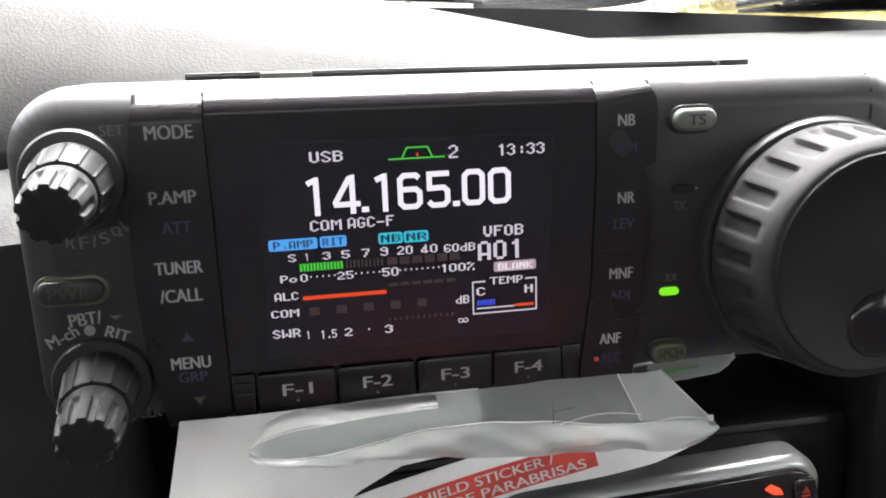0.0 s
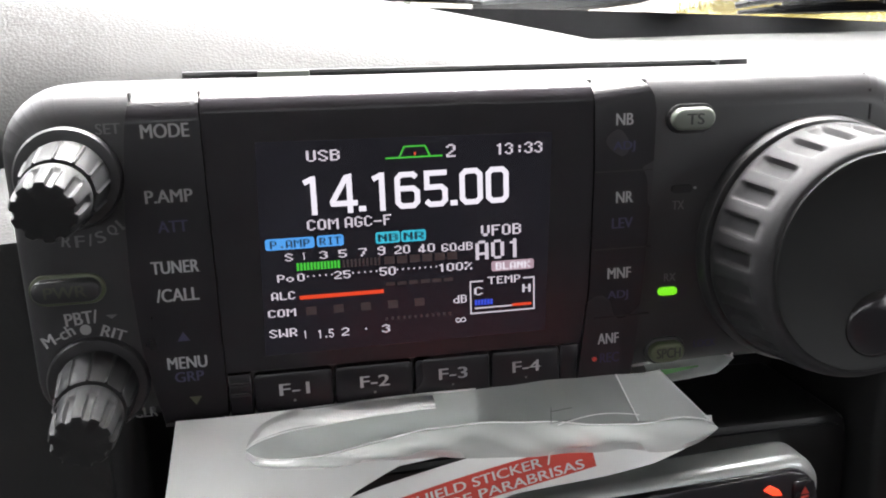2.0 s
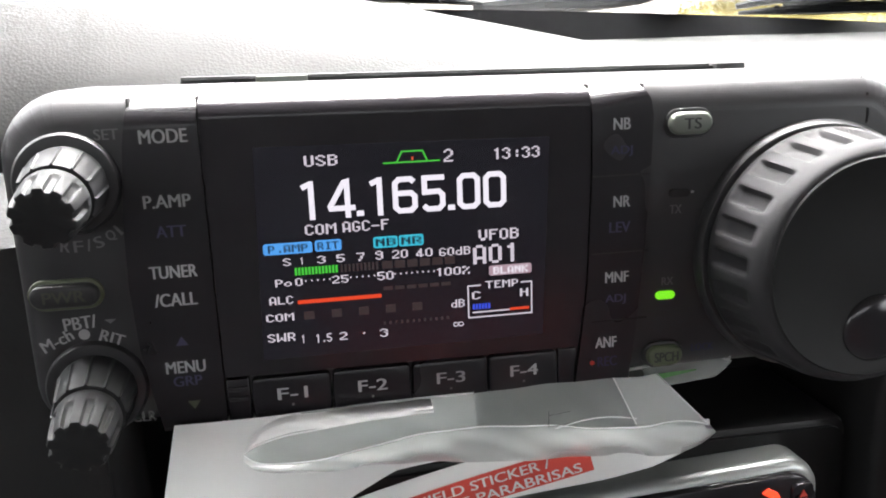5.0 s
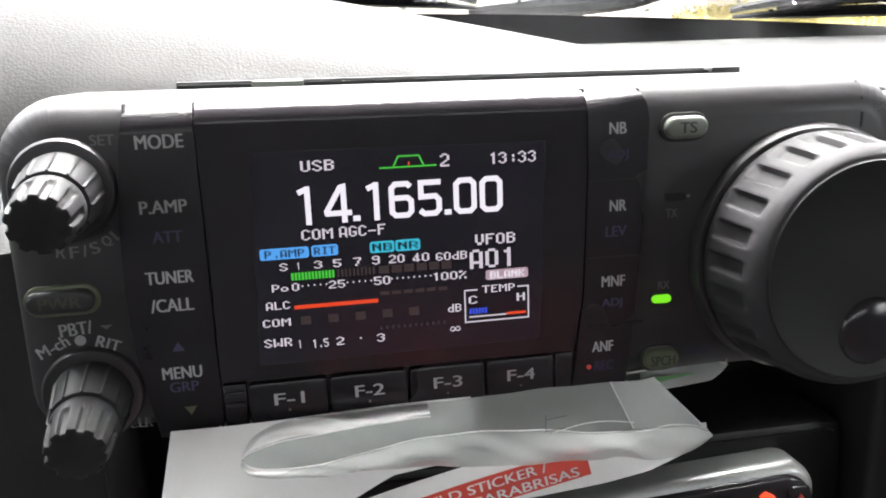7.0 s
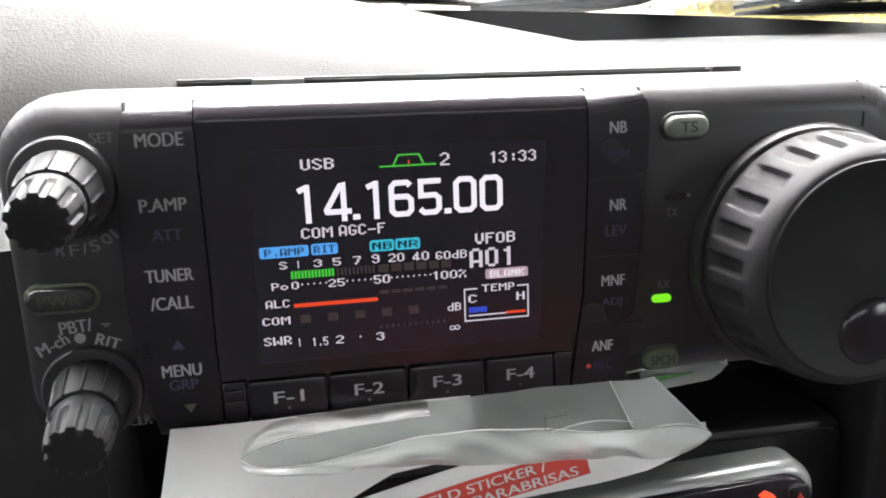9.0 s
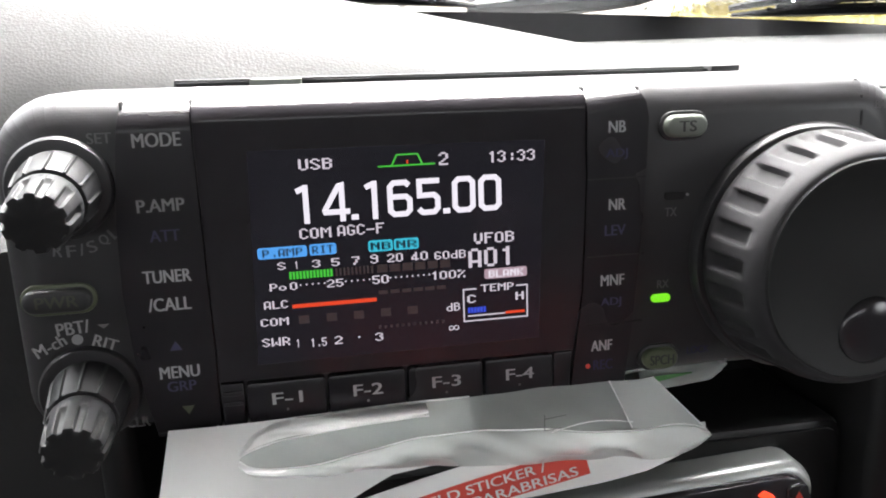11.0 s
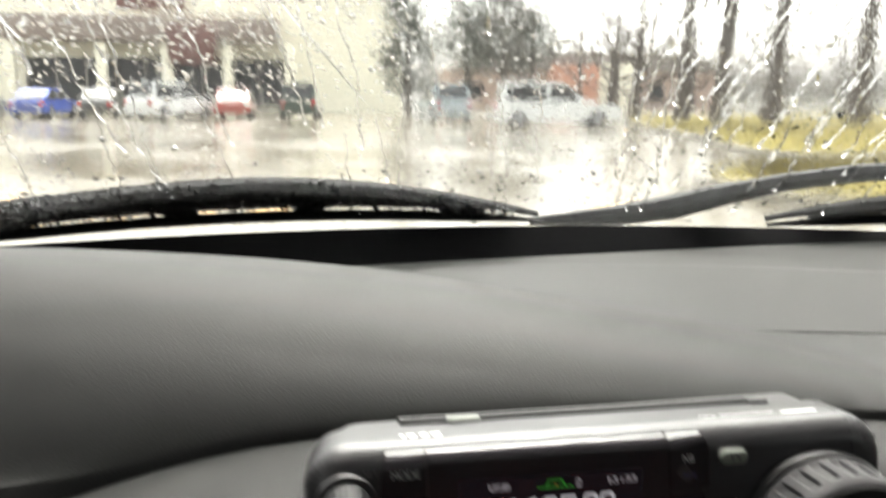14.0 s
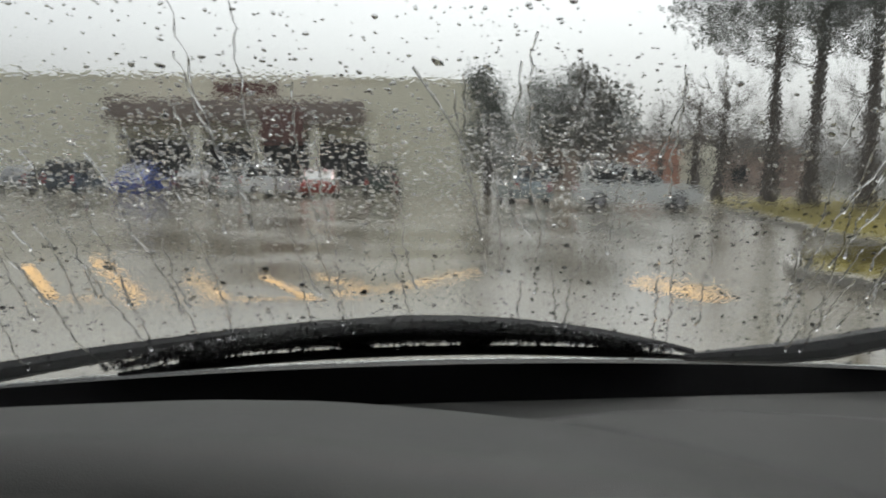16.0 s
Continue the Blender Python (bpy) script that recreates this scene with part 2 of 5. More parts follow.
def part(name, bm, mat, parent, label="", angle=40):
    """One mesh under a thing or a part. The bmesh is in the frame of the thing's base point."""
    bm.transform(Matrix.Translation(-BASE[parent.name]))
    ob = new(name, smooth(mesh_from(name, bm, mat), angle))
    ob.parent = parent
    BASE[ob.name] = BASE[parent.name]
    return tagged(ob, label=label)


def solo(name, bm, mat, frame_m=None, angle=40, **tags):
    """A thing or a piece of the setting that is one mesh."""
    ob = new(name, smooth(mesh_from(name, bm, mat), angle))
    ob.matrix_world = CAR if frame_m is None else frame_m
    BASE[ob.name] = Vector((0, 0, 0))
    return tagged(ob, **tags)


WORLD = Matrix.Identity(4)


def box(bm, x0, x1, y0, y1, z0, z1, bevel=0.0, seg=2):
    r = bmesh.ops.create_cube(bm, size=1, matrix=Matrix.Translation(((x0 + x1) / 2, (y0 + y1) / 2, (z0 + z1) / 2)) @ Matrix.Diagonal((x1 - x0, y1 - y0, z1 - z0, 1)))
    if bevel:
        es = list({e for v in r["verts"] for e in v.link_edges})
        bmesh.ops.bevel(bm, geom=es, offset=bevel, segments=seg, affect="EDGES", profile=0.5)
    return bm


def prism(bm, pts, y0, y1, bevel=0.0, seg=2, top_only=0.0):
    """A solid with the outline pts (x, z), from y0 (front) to y1 (back); its front rim may be rounded."""
    front = [bm.verts.new((x, y0, z)) for x, z in pts]
    back = [bm.verts.new((x, y1, z)) for x, z in pts]
    n = len(pts)
    f = bm.faces.new(front)
    bm.faces.new(back[::-1])
    for i in range(n):
        bm.faces.new((front[i], back[i], back[(i + 1) % n], front[(i + 1) % n]))
    bmesh.ops.recalc_face_normals(bm, faces=bm.faces[:])
    if top_only:
        zmax = max(z for _, z in pts)
        es = [e for e in f.edges if all(v.co.z > zmax - 0.002 for v in e.verts)]
        bmesh.ops.bevel(bm, geom=es, offset=top_only, segments=20, affect="EDGES", profile=0.5)
    elif bevel:
        bmesh.ops.bevel(bm, geom=list(f.edges), offset=bevel, segments=seg, affect="EDGES", profile=0.5)
    return bm


def revolve(bm, profile, cx, cz, n=48, flute=None):
    """A turned solid about the y axis through (cx, cz): profile of (radius, y) from back to front. flute(angle, k) scales the radius of ring k."""
    rings = []
    for k, (r, y) in enumerate(profile):
        ring = []
        for i in range(n):
            a = 2 * math.pi * i / n
            s = r * (flute(a, k) if flute else 1)
            ring.append(bm.verts.new((cx + s * math.cos(a), y, cz + s * math.sin(a))))
        rings.append(ring)
    for a, b in zip(rings, rings[1:]):
        for i in range(n):
            bm.faces.new((a[i], a[(i + 1) % n], b[(i + 1) % n], b[i]))
    bm.faces.new(rings[-1])
    bm.faces.new(rings[0][::-1])
    bmesh.ops.recalc_face_normals(bm, faces=bm.faces[:])
    return bm


def pill(x, z, w, h, n=8):
    r = h / 2
    pts = []
    for cx, a0 in ((x + w / 2 - r, -90), (x - w / 2 + r, 90)):
        pts += [(cx + r * math.cos(radians(a0 + 180 * i / n)), z + r * math.sin(radians(a0 + 180 * i / n))) for i in range(n + 1)]
    return pts


def rounded(x0, x1, z0, z1, r, n=5):
    pts = []
    for cx, cz, a0 in ((x1 - r, z1 - r, 0), (x0 + r, z1 - r, 90), (x0 + r, z0 + r, 180), (x1 - r, z0 + r, 270)):
        pts += [(cx + r * math.cos(radians(a0 + 90 * i / n)), cz + r * math.sin(radians(a0 + 90 * i / n))) for i in range(n + 1)]
    return pts


def letters(text, width, height):
    """A bmesh of the built-in font's letters in the xz plane, centred, of that width and height."""
    cu = bpy.data.curves.new("letters", "FONT")
    cu.body, cu.resolution_u = text, 4
    ob = bpy.data.objects.new("letters", cu)
    me = bpy.data.meshes.new_from_object(ob)
    bm = bmesh.new()
    bm.from_mesh(me)
    bpy.data.objects.remove(ob), bpy.data.curves.remove(cu), bpy.data.meshes.remove(me)
    xs, ys = [v.co.x for v in bm.verts], [v.co.y for v in bm.verts]
    w, h = max(xs) - min(xs) or 1, max(ys) - min(ys) or 1
    sx = width / w
    sy = height / h
    for v in bm.verts:
        v.co = ((v.co.x - (max(xs) + min(xs)) / 2) * sx, 0, (v.co.y - (max(ys) + min(ys)) / 2) * sy)
    bold = bmesh.ops.duplicate(bm, geom=bm.faces[:])
    bmesh.ops.translate(bm, verts=[v for v in bold["geom"] if isinstance(v, bmesh.types.BMVert)], vec=(0.07 * height, -0.00001, 0))
    return bm


def solid_letters(bm, depth):
    r = bmesh.ops.extrude_face_region(bm, geom=bm.faces[:])
    for v in r["geom"]:
        if isinstance(v, bmesh.types.BMVert):
            v.co.y -= depth
    bmesh.ops.recalc_face_normals(bm, faces=bm.faces[:])
    return bm


def curve_tube(bm, pts, radii, n=6):
    """A tube along pts with a radius at each."""
    rings = []
    pts = [Vector(p) for p in pts]
    for i, p in enumerate(pts):
        d = (pts[min(i + 1, len(pts) - 1)] - pts[max(i - 1, 0)]).normalized()
        u = d.orthogonal().normalized()
        w = d.cross(u)
        if i:
            u = (ref - d * ref.dot(d)).normalized()
            w = d.cross(u)
        ref = u
        rings.append([bm.verts.new(p + radii[i] * (u * math.cos(2 * math.pi * k / n) + w * math.sin(2 * math.pi * k / n))) for k in range(n)])
    for a, b in zip(rings, rings[1:]):
        for k in range(n):
            bm.faces.new((a[k], a[(k + 1) % n], b[(k + 1) % n], b[k]))
    bm.faces.new(rings[0][::-1])
    bm.faces.new(rings[-1])
    return bm


def grid_sheet(fn, us, vs, thick=0.0):
    bm = bmesh.new()
    g = [[bm.verts.new(fn(u, v)) for v in vs] for u in us]
    for i in range(len(us) - 1):
        for j in range(len(vs) - 1):
            bm.faces.new((g[i][j], g[i + 1][j], g[i + 1][j + 1], g[i][j + 1]))
    if thick:
        bmesh.ops.recalc_face_normals(bm, faces=bm.faces[:])
        bmesh.ops.solidify(bm, geom=bm.faces[:], thickness=thick)
    return bm


def lin(a, b, n):
    return [a + (b - a) * i / (n - 1) for i in range(n)]


# ---- the dashboard ----
CREST_X = (-0.9, -0.6, -0.45, -0.3, -0.2, -0.1, -0.05, 0.0, 0.05, 0.10, 0.15, 0.18, 0.22, 0.3, 1.0)
CREST_Z = (0.030, 0.056, 0.066, 0.068, 0.0643, 0.0547, 0.0480, 0.0402, 0.0300, 0.0187, 0.0072, -0.002, -0.014, -0.04, -0.3)
RIDGE_X, RIDGE_Y = (-0.2, 0.0, 0.05, 0.10, 0.15, 0.2), (0.18, 0.17, 0.16, 0.15, 0.14, 0.13)
EDGE_X = (-0.9, -0.3, -0.2, -0.11, -0.078, -0.05, -0.02, 0.06, 0.12, 0.2, 1.0)
EDGE_Z = (-0.10, -0.058, -0.033, -0.0105, -0.0045, -0.0026, -0.0026, -0.003, -0.007, -0.016, -0.016)
FRONT = 0.08


def tray(y):
    return -0.008 + 0.092 * (y - 0.2)


def panel_step(x, y):
    """The raised airbag panel on the tray ends in a curved rear lip."""
    edge = 0.497 - (1.2 if x > 0.06 else 4.0) * (x - 0.06) ** 2
    return 0.005 / (1 + math.exp(min(60, max(-60, (y - edge) / 0.0025))))


def dash_height(x, y):
    """Top of the dash in the car's frame: a broad hump with a rolled front that sinks into the flat tray along a soft crease."""
    crest, edge = float(np.interp(x, CREST_X, CREST_Z)), float(np.interp(x, EDGE_X, EDGE_Z))
    ridge = float(np.interp(x, RIDGE_X, RIDGE_Y))
    flat = tray(y) + panel_step(x, y)
    if y < ridge:
        s = min(1.0, (ridge - y) / (ridge - FRONT))
        hump = edge + (crest - edge) * (1 - s ** 2.3) ** 0.75
    else:
        hump = crest - 0.28 * (y - ridge) ** 2 - 1.5 * max(0.0, y - 0.46) ** 2
    d, soft = hump - flat, 0.0007
    return flat + 0.5 * (d + math.sqrt(d * d + soft * soft)) - 0.0003


def blur_dash():
    xs, ys = lin(-0.72, 0.78, 181), [0.08, 0.0806, 0.082, 0.0845, 0.088, 0.092, 0.097, 0.103, 0.11] + lin(0.12, 0.43, 56) + lin(0.435, 0.56, 50)
    z = np.array([[dash_height(x, y) for y in ys] for x in xs])
    for _ in range(1):
        zz = np.pad(z, ((3, 3), (0, 0)), mode="edge")
        z = sum(zz[k:k + len(xs)] for k in range(7)) / 7
    return xs, ys, z


DX, DY, DZ = blur_dash()
bm = bmesh.new()
g = [[bm.verts.new((x, y, DZ[i][j])) for j, y in enumerate(DY)] for i, x in enumerate(DX)]
# The skirt hangs deep and unseen to keep daylight out of the recess.
low = [bm.verts.new((x, 0.0805, DZ[i][0] - 0.035)) for i, x in enumerate(DX)]
for i in range(len(DX) - 1):
    bm.faces.new((low[i], low[i + 1], g[i + 1][0], g[i][0]))
    for j in range(len(DY) - 1):
        bm.faces.new((g[i][j], g[i + 1][j], g[i + 1][j + 1], g[i][j + 1]))
dash = thing("dashboard", (0, 0.06, -0.02), label="grey grained vinyl dashboard with a broad rounded hump", category="dashboard", kind="structure")
part("dash_top", bm, M_DASH, dash, "grained grey soft dash top", 60)


def shelf(u, v, near=0.020):
    """The lower shelf in front of the hump, rolling over into the fascia."""
    e = float(np.interp(u, EDGE_X, EDGE_Z)) - 0.003
    y = FRONT + 0.004 - (FRONT + 0.004 - near) * v
    return (u, y if v <= 1 else near, e - 0.004 * v - (0.005 * max(0, v - 0.8) / 0.2 if v <= 1 else 0.005 + 0.1 * (v - 1)))


ROLL = (0, 0.2, 0.4, 0.6, 0.75, 0.85, 0.92, 0.97, 1.0)
for x0, x1, near in ((-0.72, -0.036, 0.020), (0.126, 0.78, 0.030)):
    part("lower_shelf", grid_sheet(lambda u, v: shelf(u, v, near), lin(x0, x1, 40), ROLL), M_DASH, dash, "grained lower dash shelf", 60)
    part("fascia", grid_sheet(lambda u, v: shelf(u, v, near), lin(x0, x1, 40), (1.0, 1.05, 1.6, 4.0)), M_DASH_LOW, dash, "darker dash fascia", 60)
# passenger airbag seam
bm = bmesh.new()
seam_y = lambda x: 0.223 - 0.34 * (x - 0.165) + 0.3 * max(0, x - 0.3) ** 2
curve_tube(bm, [(x, seam_y(x), dash_height(x, seam_y(x)) + 0.0002) for x in lin(0.168, 0.6, 40)], [0.0009] * 40, 6)
part("seam", bm, M_GROOVE, dash)
# black border at the foot of the windscreen
SCREEN_Y, SCREEN_Z, RAKE = 0.60, 0.055, 1.26


def bow_y(x):
    """The windscreen is bowed: its foot comes back towards the sides."""
    return -0.11 * (x - 0.05) ** 2 * 1.6


def on_glass(x, s, lift=0.0):
    """The place at x along the screen and s metres up its slope, lift metres outside it."""
    c, k = RAKE / math.hypot(1, RAKE), 1 / math.hypot(1, RAKE)
    return (x, SCREEN_Y + bow_y(x) - s * c + lift * k, SCREEN_Z - 0.06 * x * x - 0.02 * x + s * k + lift * c)


def border(u, v):
    if v == 0:
        y = 0.545 + bow_y(u)
        return (u, y, tray(y) - 0.006)
    if v == 1:
        return (u, SCREEN_Y - 0.02 + bow_y(u), tray(0.58) - 0.004)
    return on_glass(u, 0.011, -0.004)


cowl = solo("windscreen_border", grid_sheet(border, lin(-0.72, 0.78, 41), (0, 1, 2), 0.003), M_COWL, label="black border along the foot of the windscreen", category="trim", kind="structure")
# A thin silver tube stands in for the sky's glint on the bonnet edge.
bonnet = solo("bonnet_edge", curve_tube(bmesh.new(), [(u, SCREEN_Y + bow_y(u) + 0.082, on_glass(u, 0.0)[2] + 0.001) for u in lin(-0.72, 0.78, 31)], [0.0009] * 31, 8), M_SILVER,
              label="thin silver tube for the glint of sky along the bonnet's wet edge", category="trim", kind="structure")
scuttle = solo("scuttle_panel", grid_sheet(lambda u, v: (u, SCREEN_Y + bow_y(u) + 0.004 + v, on_glass(u, 0.0)[2] + 0.001), lin(-0.72, 0.78, 31), (0, 0.03, 0.075), 0.004),
               M_SCUTTLE, label="dark wet cowl strip outside the windscreen", category="trim", kind="structure")
pane = solo("windscreen", grid_sheet(lambda u, v: on_glass(u, v), lin(-0.72, 0.78, 31), lin(-0.012, 0.72, 9)), M_PANE, label="raked windscreen glass covered in rain", category="windscreen", kind="structure")
pane.visible_shadow = False


def film_sheet():
    """The thin layer of rainwater that runs over the outside of the glass."""
    us, vs = lin(-0.72, 0.78, 31), lin(0.0, 0.72, 9)
    bm = bmesh.new()
    lay = [[[bm.verts.new(on_glass(u, v, h)) for v in vs] for u in us] for h in (0.0006, 0.0010)]
    for k, g_ in enumerate(lay):
        for i in range(len(us) - 1):
            for j in range(len(vs) - 1):
                q = (g_[i][j], g_[i + 1][j], g_[i + 1][j + 1], g_[i][j + 1])
                bm.faces.new(q if k else q[::-1])
    rim = [(i, 0) for i in range(len(us))] + [(len(us) - 1, j) for j in range(1, len(vs))] + [(i, len(vs) - 1) for i in range(len(us) - 2, -1, -1)] + [(0, j) for j in range(len(vs) - 2, 0, -1)]
    for (a, b), (c, d) in zip(rim, rim[1:] + rim[:1]):
        bm.faces.new((lay[0][a][b], lay[0][c][d], lay[1][c][d], lay[1][a][b]))
    bmesh.ops.recalc_face_normals(bm, faces=bm.faces[:])
    return bm


wet = solo("water_film", film_sheet(), M_WETFILM, label="uneven film of rainwater over the windscreen", category="water", kind="stuff")
wet.visible_shadow = False

# ---- the rest of the cabin, plain and unseen, its openings sized for the light ----
for sx, nm in ((-0.77, "wall_left"), (0.75, "wall_right")):
    bm = bmesh.new()
    for y0, y1, z0, z1 in ((-1.6, 0.66, 0.3, 1.12), (-1.6, -0.5, 1.4, 1.53), (-1.6, -0.95, 1.12, 1.4)):
        box(bm, sx, sx + 0.05, y0, y1, z0, z1)
    vs = [[bm.verts.new((x, y, z)) for y, z in ((-0.5, 1.12), (0.58, 1.12), (0.1, 1.53), (-0.5, 1.53))] for x in (sx, sx + 0.05)]
    bm.faces.new(vs[0]), bm.faces.new(vs[1][::-1])
    for i in range(4):
        bm.faces.new((vs[0][i], vs[1][i], vs[1][(i + 1) % 4], vs[0][(i + 1) % 4]))
    bmesh.ops.recalc_face_normals(bm, faces=bm.faces[:])
    solo(nm, bm, M_TRIM_IN, WORLD, label="unseen dark grey door and pillar trim, its window opening sized for the light", category="door trim", kind="structure")
# The ceiling runs forward to the windscreen top to block light from above.
bm = bmesh.new()
box(bm, -0.77, 0.8, -1.6, 0.1, 1.53, 1.56)
solo("ceiling", bm, M_HEADLINER, WORLD, label="unseen grey headliner that shuts out light from above", category="headliner", kind="structure")
# The rear wall's height limits the light that comes from behind.
bm = bmesh.new()
box(bm, -0.77, 0.8, -1.65, -1.6, 0.3, 1.45)
solo("wall_back", bm, M_TRIM_IN, WORLD, label="unseen dark rear of the cabin under a narrow rear window opening", category="wall", kind="structure")
bm = bmesh.new()
box(bm, -0.77, 0.8, -1.65, 0.66, 0.25, 0.3)
solo("floor", bm, M_TRIM_IN, WORLD, label="dark carpeted cabin floor", category="floor", kind="structure")

# Unseen red panel, added only to redden the reflection in the display window.
bm = bmesh.new()
box(bm, 0.02, 0.79, -1.63, -1.58, 0.305, 0.80, 0.02)
solo("wall_back_lower", bm, material("dull_red_panel", (0.34, 0.06, 0.06), 0.9, vary=0.15, scale=20), WORLD, label="added unseen dull red panel that tints the display window's reflection", category="wall", kind="structure")

# ---- the centre stack with the car stereo ----
stack = thing("centre_stack", (0.045, 0.05, -0.3), label="black plastic centre stack of the dash", category="dash panel", kind="structure")
bm = bmesh.new()
box(bm, -0.036, 0.126, 0.066, 0.08, -0.32, -0.008)
part("recess_back", bm, M_BLACK, stack)
# Hidden block added over the recess to stop daylight leaking onto the bezel.
bm = bmesh.new()
box(bm, -0.0355, 0.1255, 0.0345, 0.0655, -0.020, -0.012, 0.001)
part("recess_roof", bm, M_BLACK, stack)
bm = bmesh.new()
prism(bm, rounded(-0.0345, 0.1245, -0.3, -0.0735, 0.004), 0.031, 0.066, 0.002)
prism(bm, rounded(-0.033, 0.123, -0.3, -0.0755, 0.004), 0.0300, 0.0312)
part("bezel", bm, M_BLACK, stack, "black bezel round the stereo")
for x0, x1 in ((-0.0415, -0.0345), (0.1245, 0.14)):
    bm = bmesh.new()
    box(bm, x0, x1, 0.004 if x0 < 0 else 0.02, 0.07, -0.32, -0.028, 0.003, 3)
    part("side_cheek", bm, M_BLACK, stack)
stereo = thing("car_stereo", (0.045, 0.03, -0.135), roll=-2.7, label="black car stereo with a silver surround and red lamp", category="car stereo")
bm = bmesh.new()
prism(bm, rounded(-0.028, 0.1135, -0.15, -0.0812, 0.008, 8), 0.0215, 0.031, 0.0025, 3)
part("surround", bm, M_SILVER, stereo, "silver painted surround")
bm = bmesh.new()
prism(bm, rounded(-0.026, 0.1115, -0.148, -0.0835, 0.007, 8), 0.0195, 0.0225, 0.001)
part("face", bm, M_GLOSS, stereo, "glossy black faceplate")
bm = bmesh.new()
prism(bm, [(0.0975, -0.0868), (0.0990, -0.0858), (0.1012, -0.0872), (0.1018, -0.0885), (0.0995, -0.0882)], 0.0188, 0.0197)
part("indicator_lamp", bm, L_RED, stereo, "small glowing red lamp")
bm = bmesh.new()
prism(bm, rounded(0.1046, 0.1100, -0.0912, -0.0855, 0.0015), 0.0185, 0.0197, 0.0004)
ej = part("eject_button", bm, M_KEY, stereo)
bm = bmesh.new()
prism(bm, [(0.1063, -0.0888), (0.1083, -0.0888), (0.1073, -0.0870)], 0.0183, 0.0186)
prism(bm, [(0.1063, -0.0898), (0.1083, -0.0898), (0.1083, -0.0893), (0.1063, -0.0893)], 0.0183, 0.0186)
part("eject_mark", bm, M_RED, ej)
# ---- the radio ----
def mm(pts):
    return [(x * MM, z * MM) for x, z in pts]


radio = thing("radio_transceiver", (0.03, 0.012, -0.044), label="dark grey mobile radio transceiver head with a lit colour display", category="radio")


def case_outline():
    pts = []
    for cx, cz, r, a0, n in ((97.5, -1.1, 12.5, 0, 9), (-39, 1.3, 11.6, 90, 9), (-42.6, -36.4, 8, 180, 6), (102, -36.4, 8, 270, 6)):
        pts += [(cx + r * math.cos(radians(a0 + 90 * i / n)), cz + r * math.sin(radians(a0 + 90 * i / n))) for i in range(n + 1)]
    return mm(pts)


bm = prism(bmesh.new(), case_outline(), 0.0, 0.0195, 0.0072, 22)
part("case", bm, M_CASE, radio, "satin dark grey plastic case", 3)
bm = prism(bmesh.new(), mm(rounded(-44, 104, -42, 10.5, 8)), 0.0195, 0.034, 0)
part("case_back", bm, M_CASE, radio)
bm = bmesh.new()
TOP_TILT = Matrix.Translation((0, 0, 0.01235)) @ Matrix.Rotation(radians(0.68), 4, "Y")


def on_top(bm):
    """Carries a part from level onto the slightly falling top of the case."""
    bm.transform(TOP_TILT)
    return bm


box(bm, -0.024, 0.086, 0.0224, 0.0240, -0.003, 0.0013, 0.0002)
part("rear_lip", on_top(bm), M_CASE, radio)
bm = bmesh.new()
box(bm, -0.0235, -0.0105, 0.0205, 0.0223, -0.002, 0.0008)
box(bm, -0.001, 0.079, 0.0205, 0.0223, -0.002, 0.0008)
part("slot", on_top(bm), M_GROOVE, radio, "dark slot behind the front panel")
bm = bmesh.new()
box(bm, -0.0104, -0.0011, 0.0190, 0.0226, -0.002, 0.0012, 0.0003)
part("latch", on_top(bm), M_KEYLIT, radio, "pale release latch")
bm = bmesh.new()
box(bm, 0.0791, 0.0852, 0.0192, 0.0226, -0.002, 0.0014, 0.0003)
part("latch", on_top(bm), M_CASE, radio)

# glossy centre, in its sections
LEFT_EDGE = [(-29.2, 11.0), (-30.4, 4), (-31.7, -8), (-32.1, -18.6), (-31.6, -30), (-30.4, -38), (-29.4, -43.6)]
RIGHT_EDGE = [(53.4, -43.6), (54.6, -34), (56, -18), (56.8, -5.3), (57.1, 5), (56.6, 7.6), (55.4, 10.2)]
bm = prism(bmesh.new(), mm(LEFT_EDGE[::-1] + [(-18.85, 10.95), (-18.85, -43.6)]), -0.0011, 0.007, top_only=0.0046)
part("key_panel", bm, M_KEY, radio, "black key strip with grey legends", 3)
bm = prism(bmesh.new(), mm([(-18.5, 10.95), (45.6, 10.25), (45.7, -4.7), (45.0, -25.1), (43.6, -35.9), (-18.5, -35.5)]), -0.0014, 0.007, top_only=0.0034)
lens = part("display_window", bm, M_GLOSS, radio, "glossy black display window", 3)
bm = prism(bmesh.new(), mm(RIGHT_EDGE + [(46.0, 10.25), (46.1, -4.7), (45.4, -25.1), (43.2, -43.6)]), -0.0011, 0.007, top_only=0.0046)
part("key_panel", bm, M_KEY, radio, "black key strip with grey legends", 3)
bm = bmesh.new()
for z in (-5.2, -19.0, -31.6):
    box(bm, 0.0462, 0.0567, -0.00115, -0.0009, (z - 0.12) * MM, (z + 0.12) * MM)
part("key_gap", bm, M_GROOVE, radio)
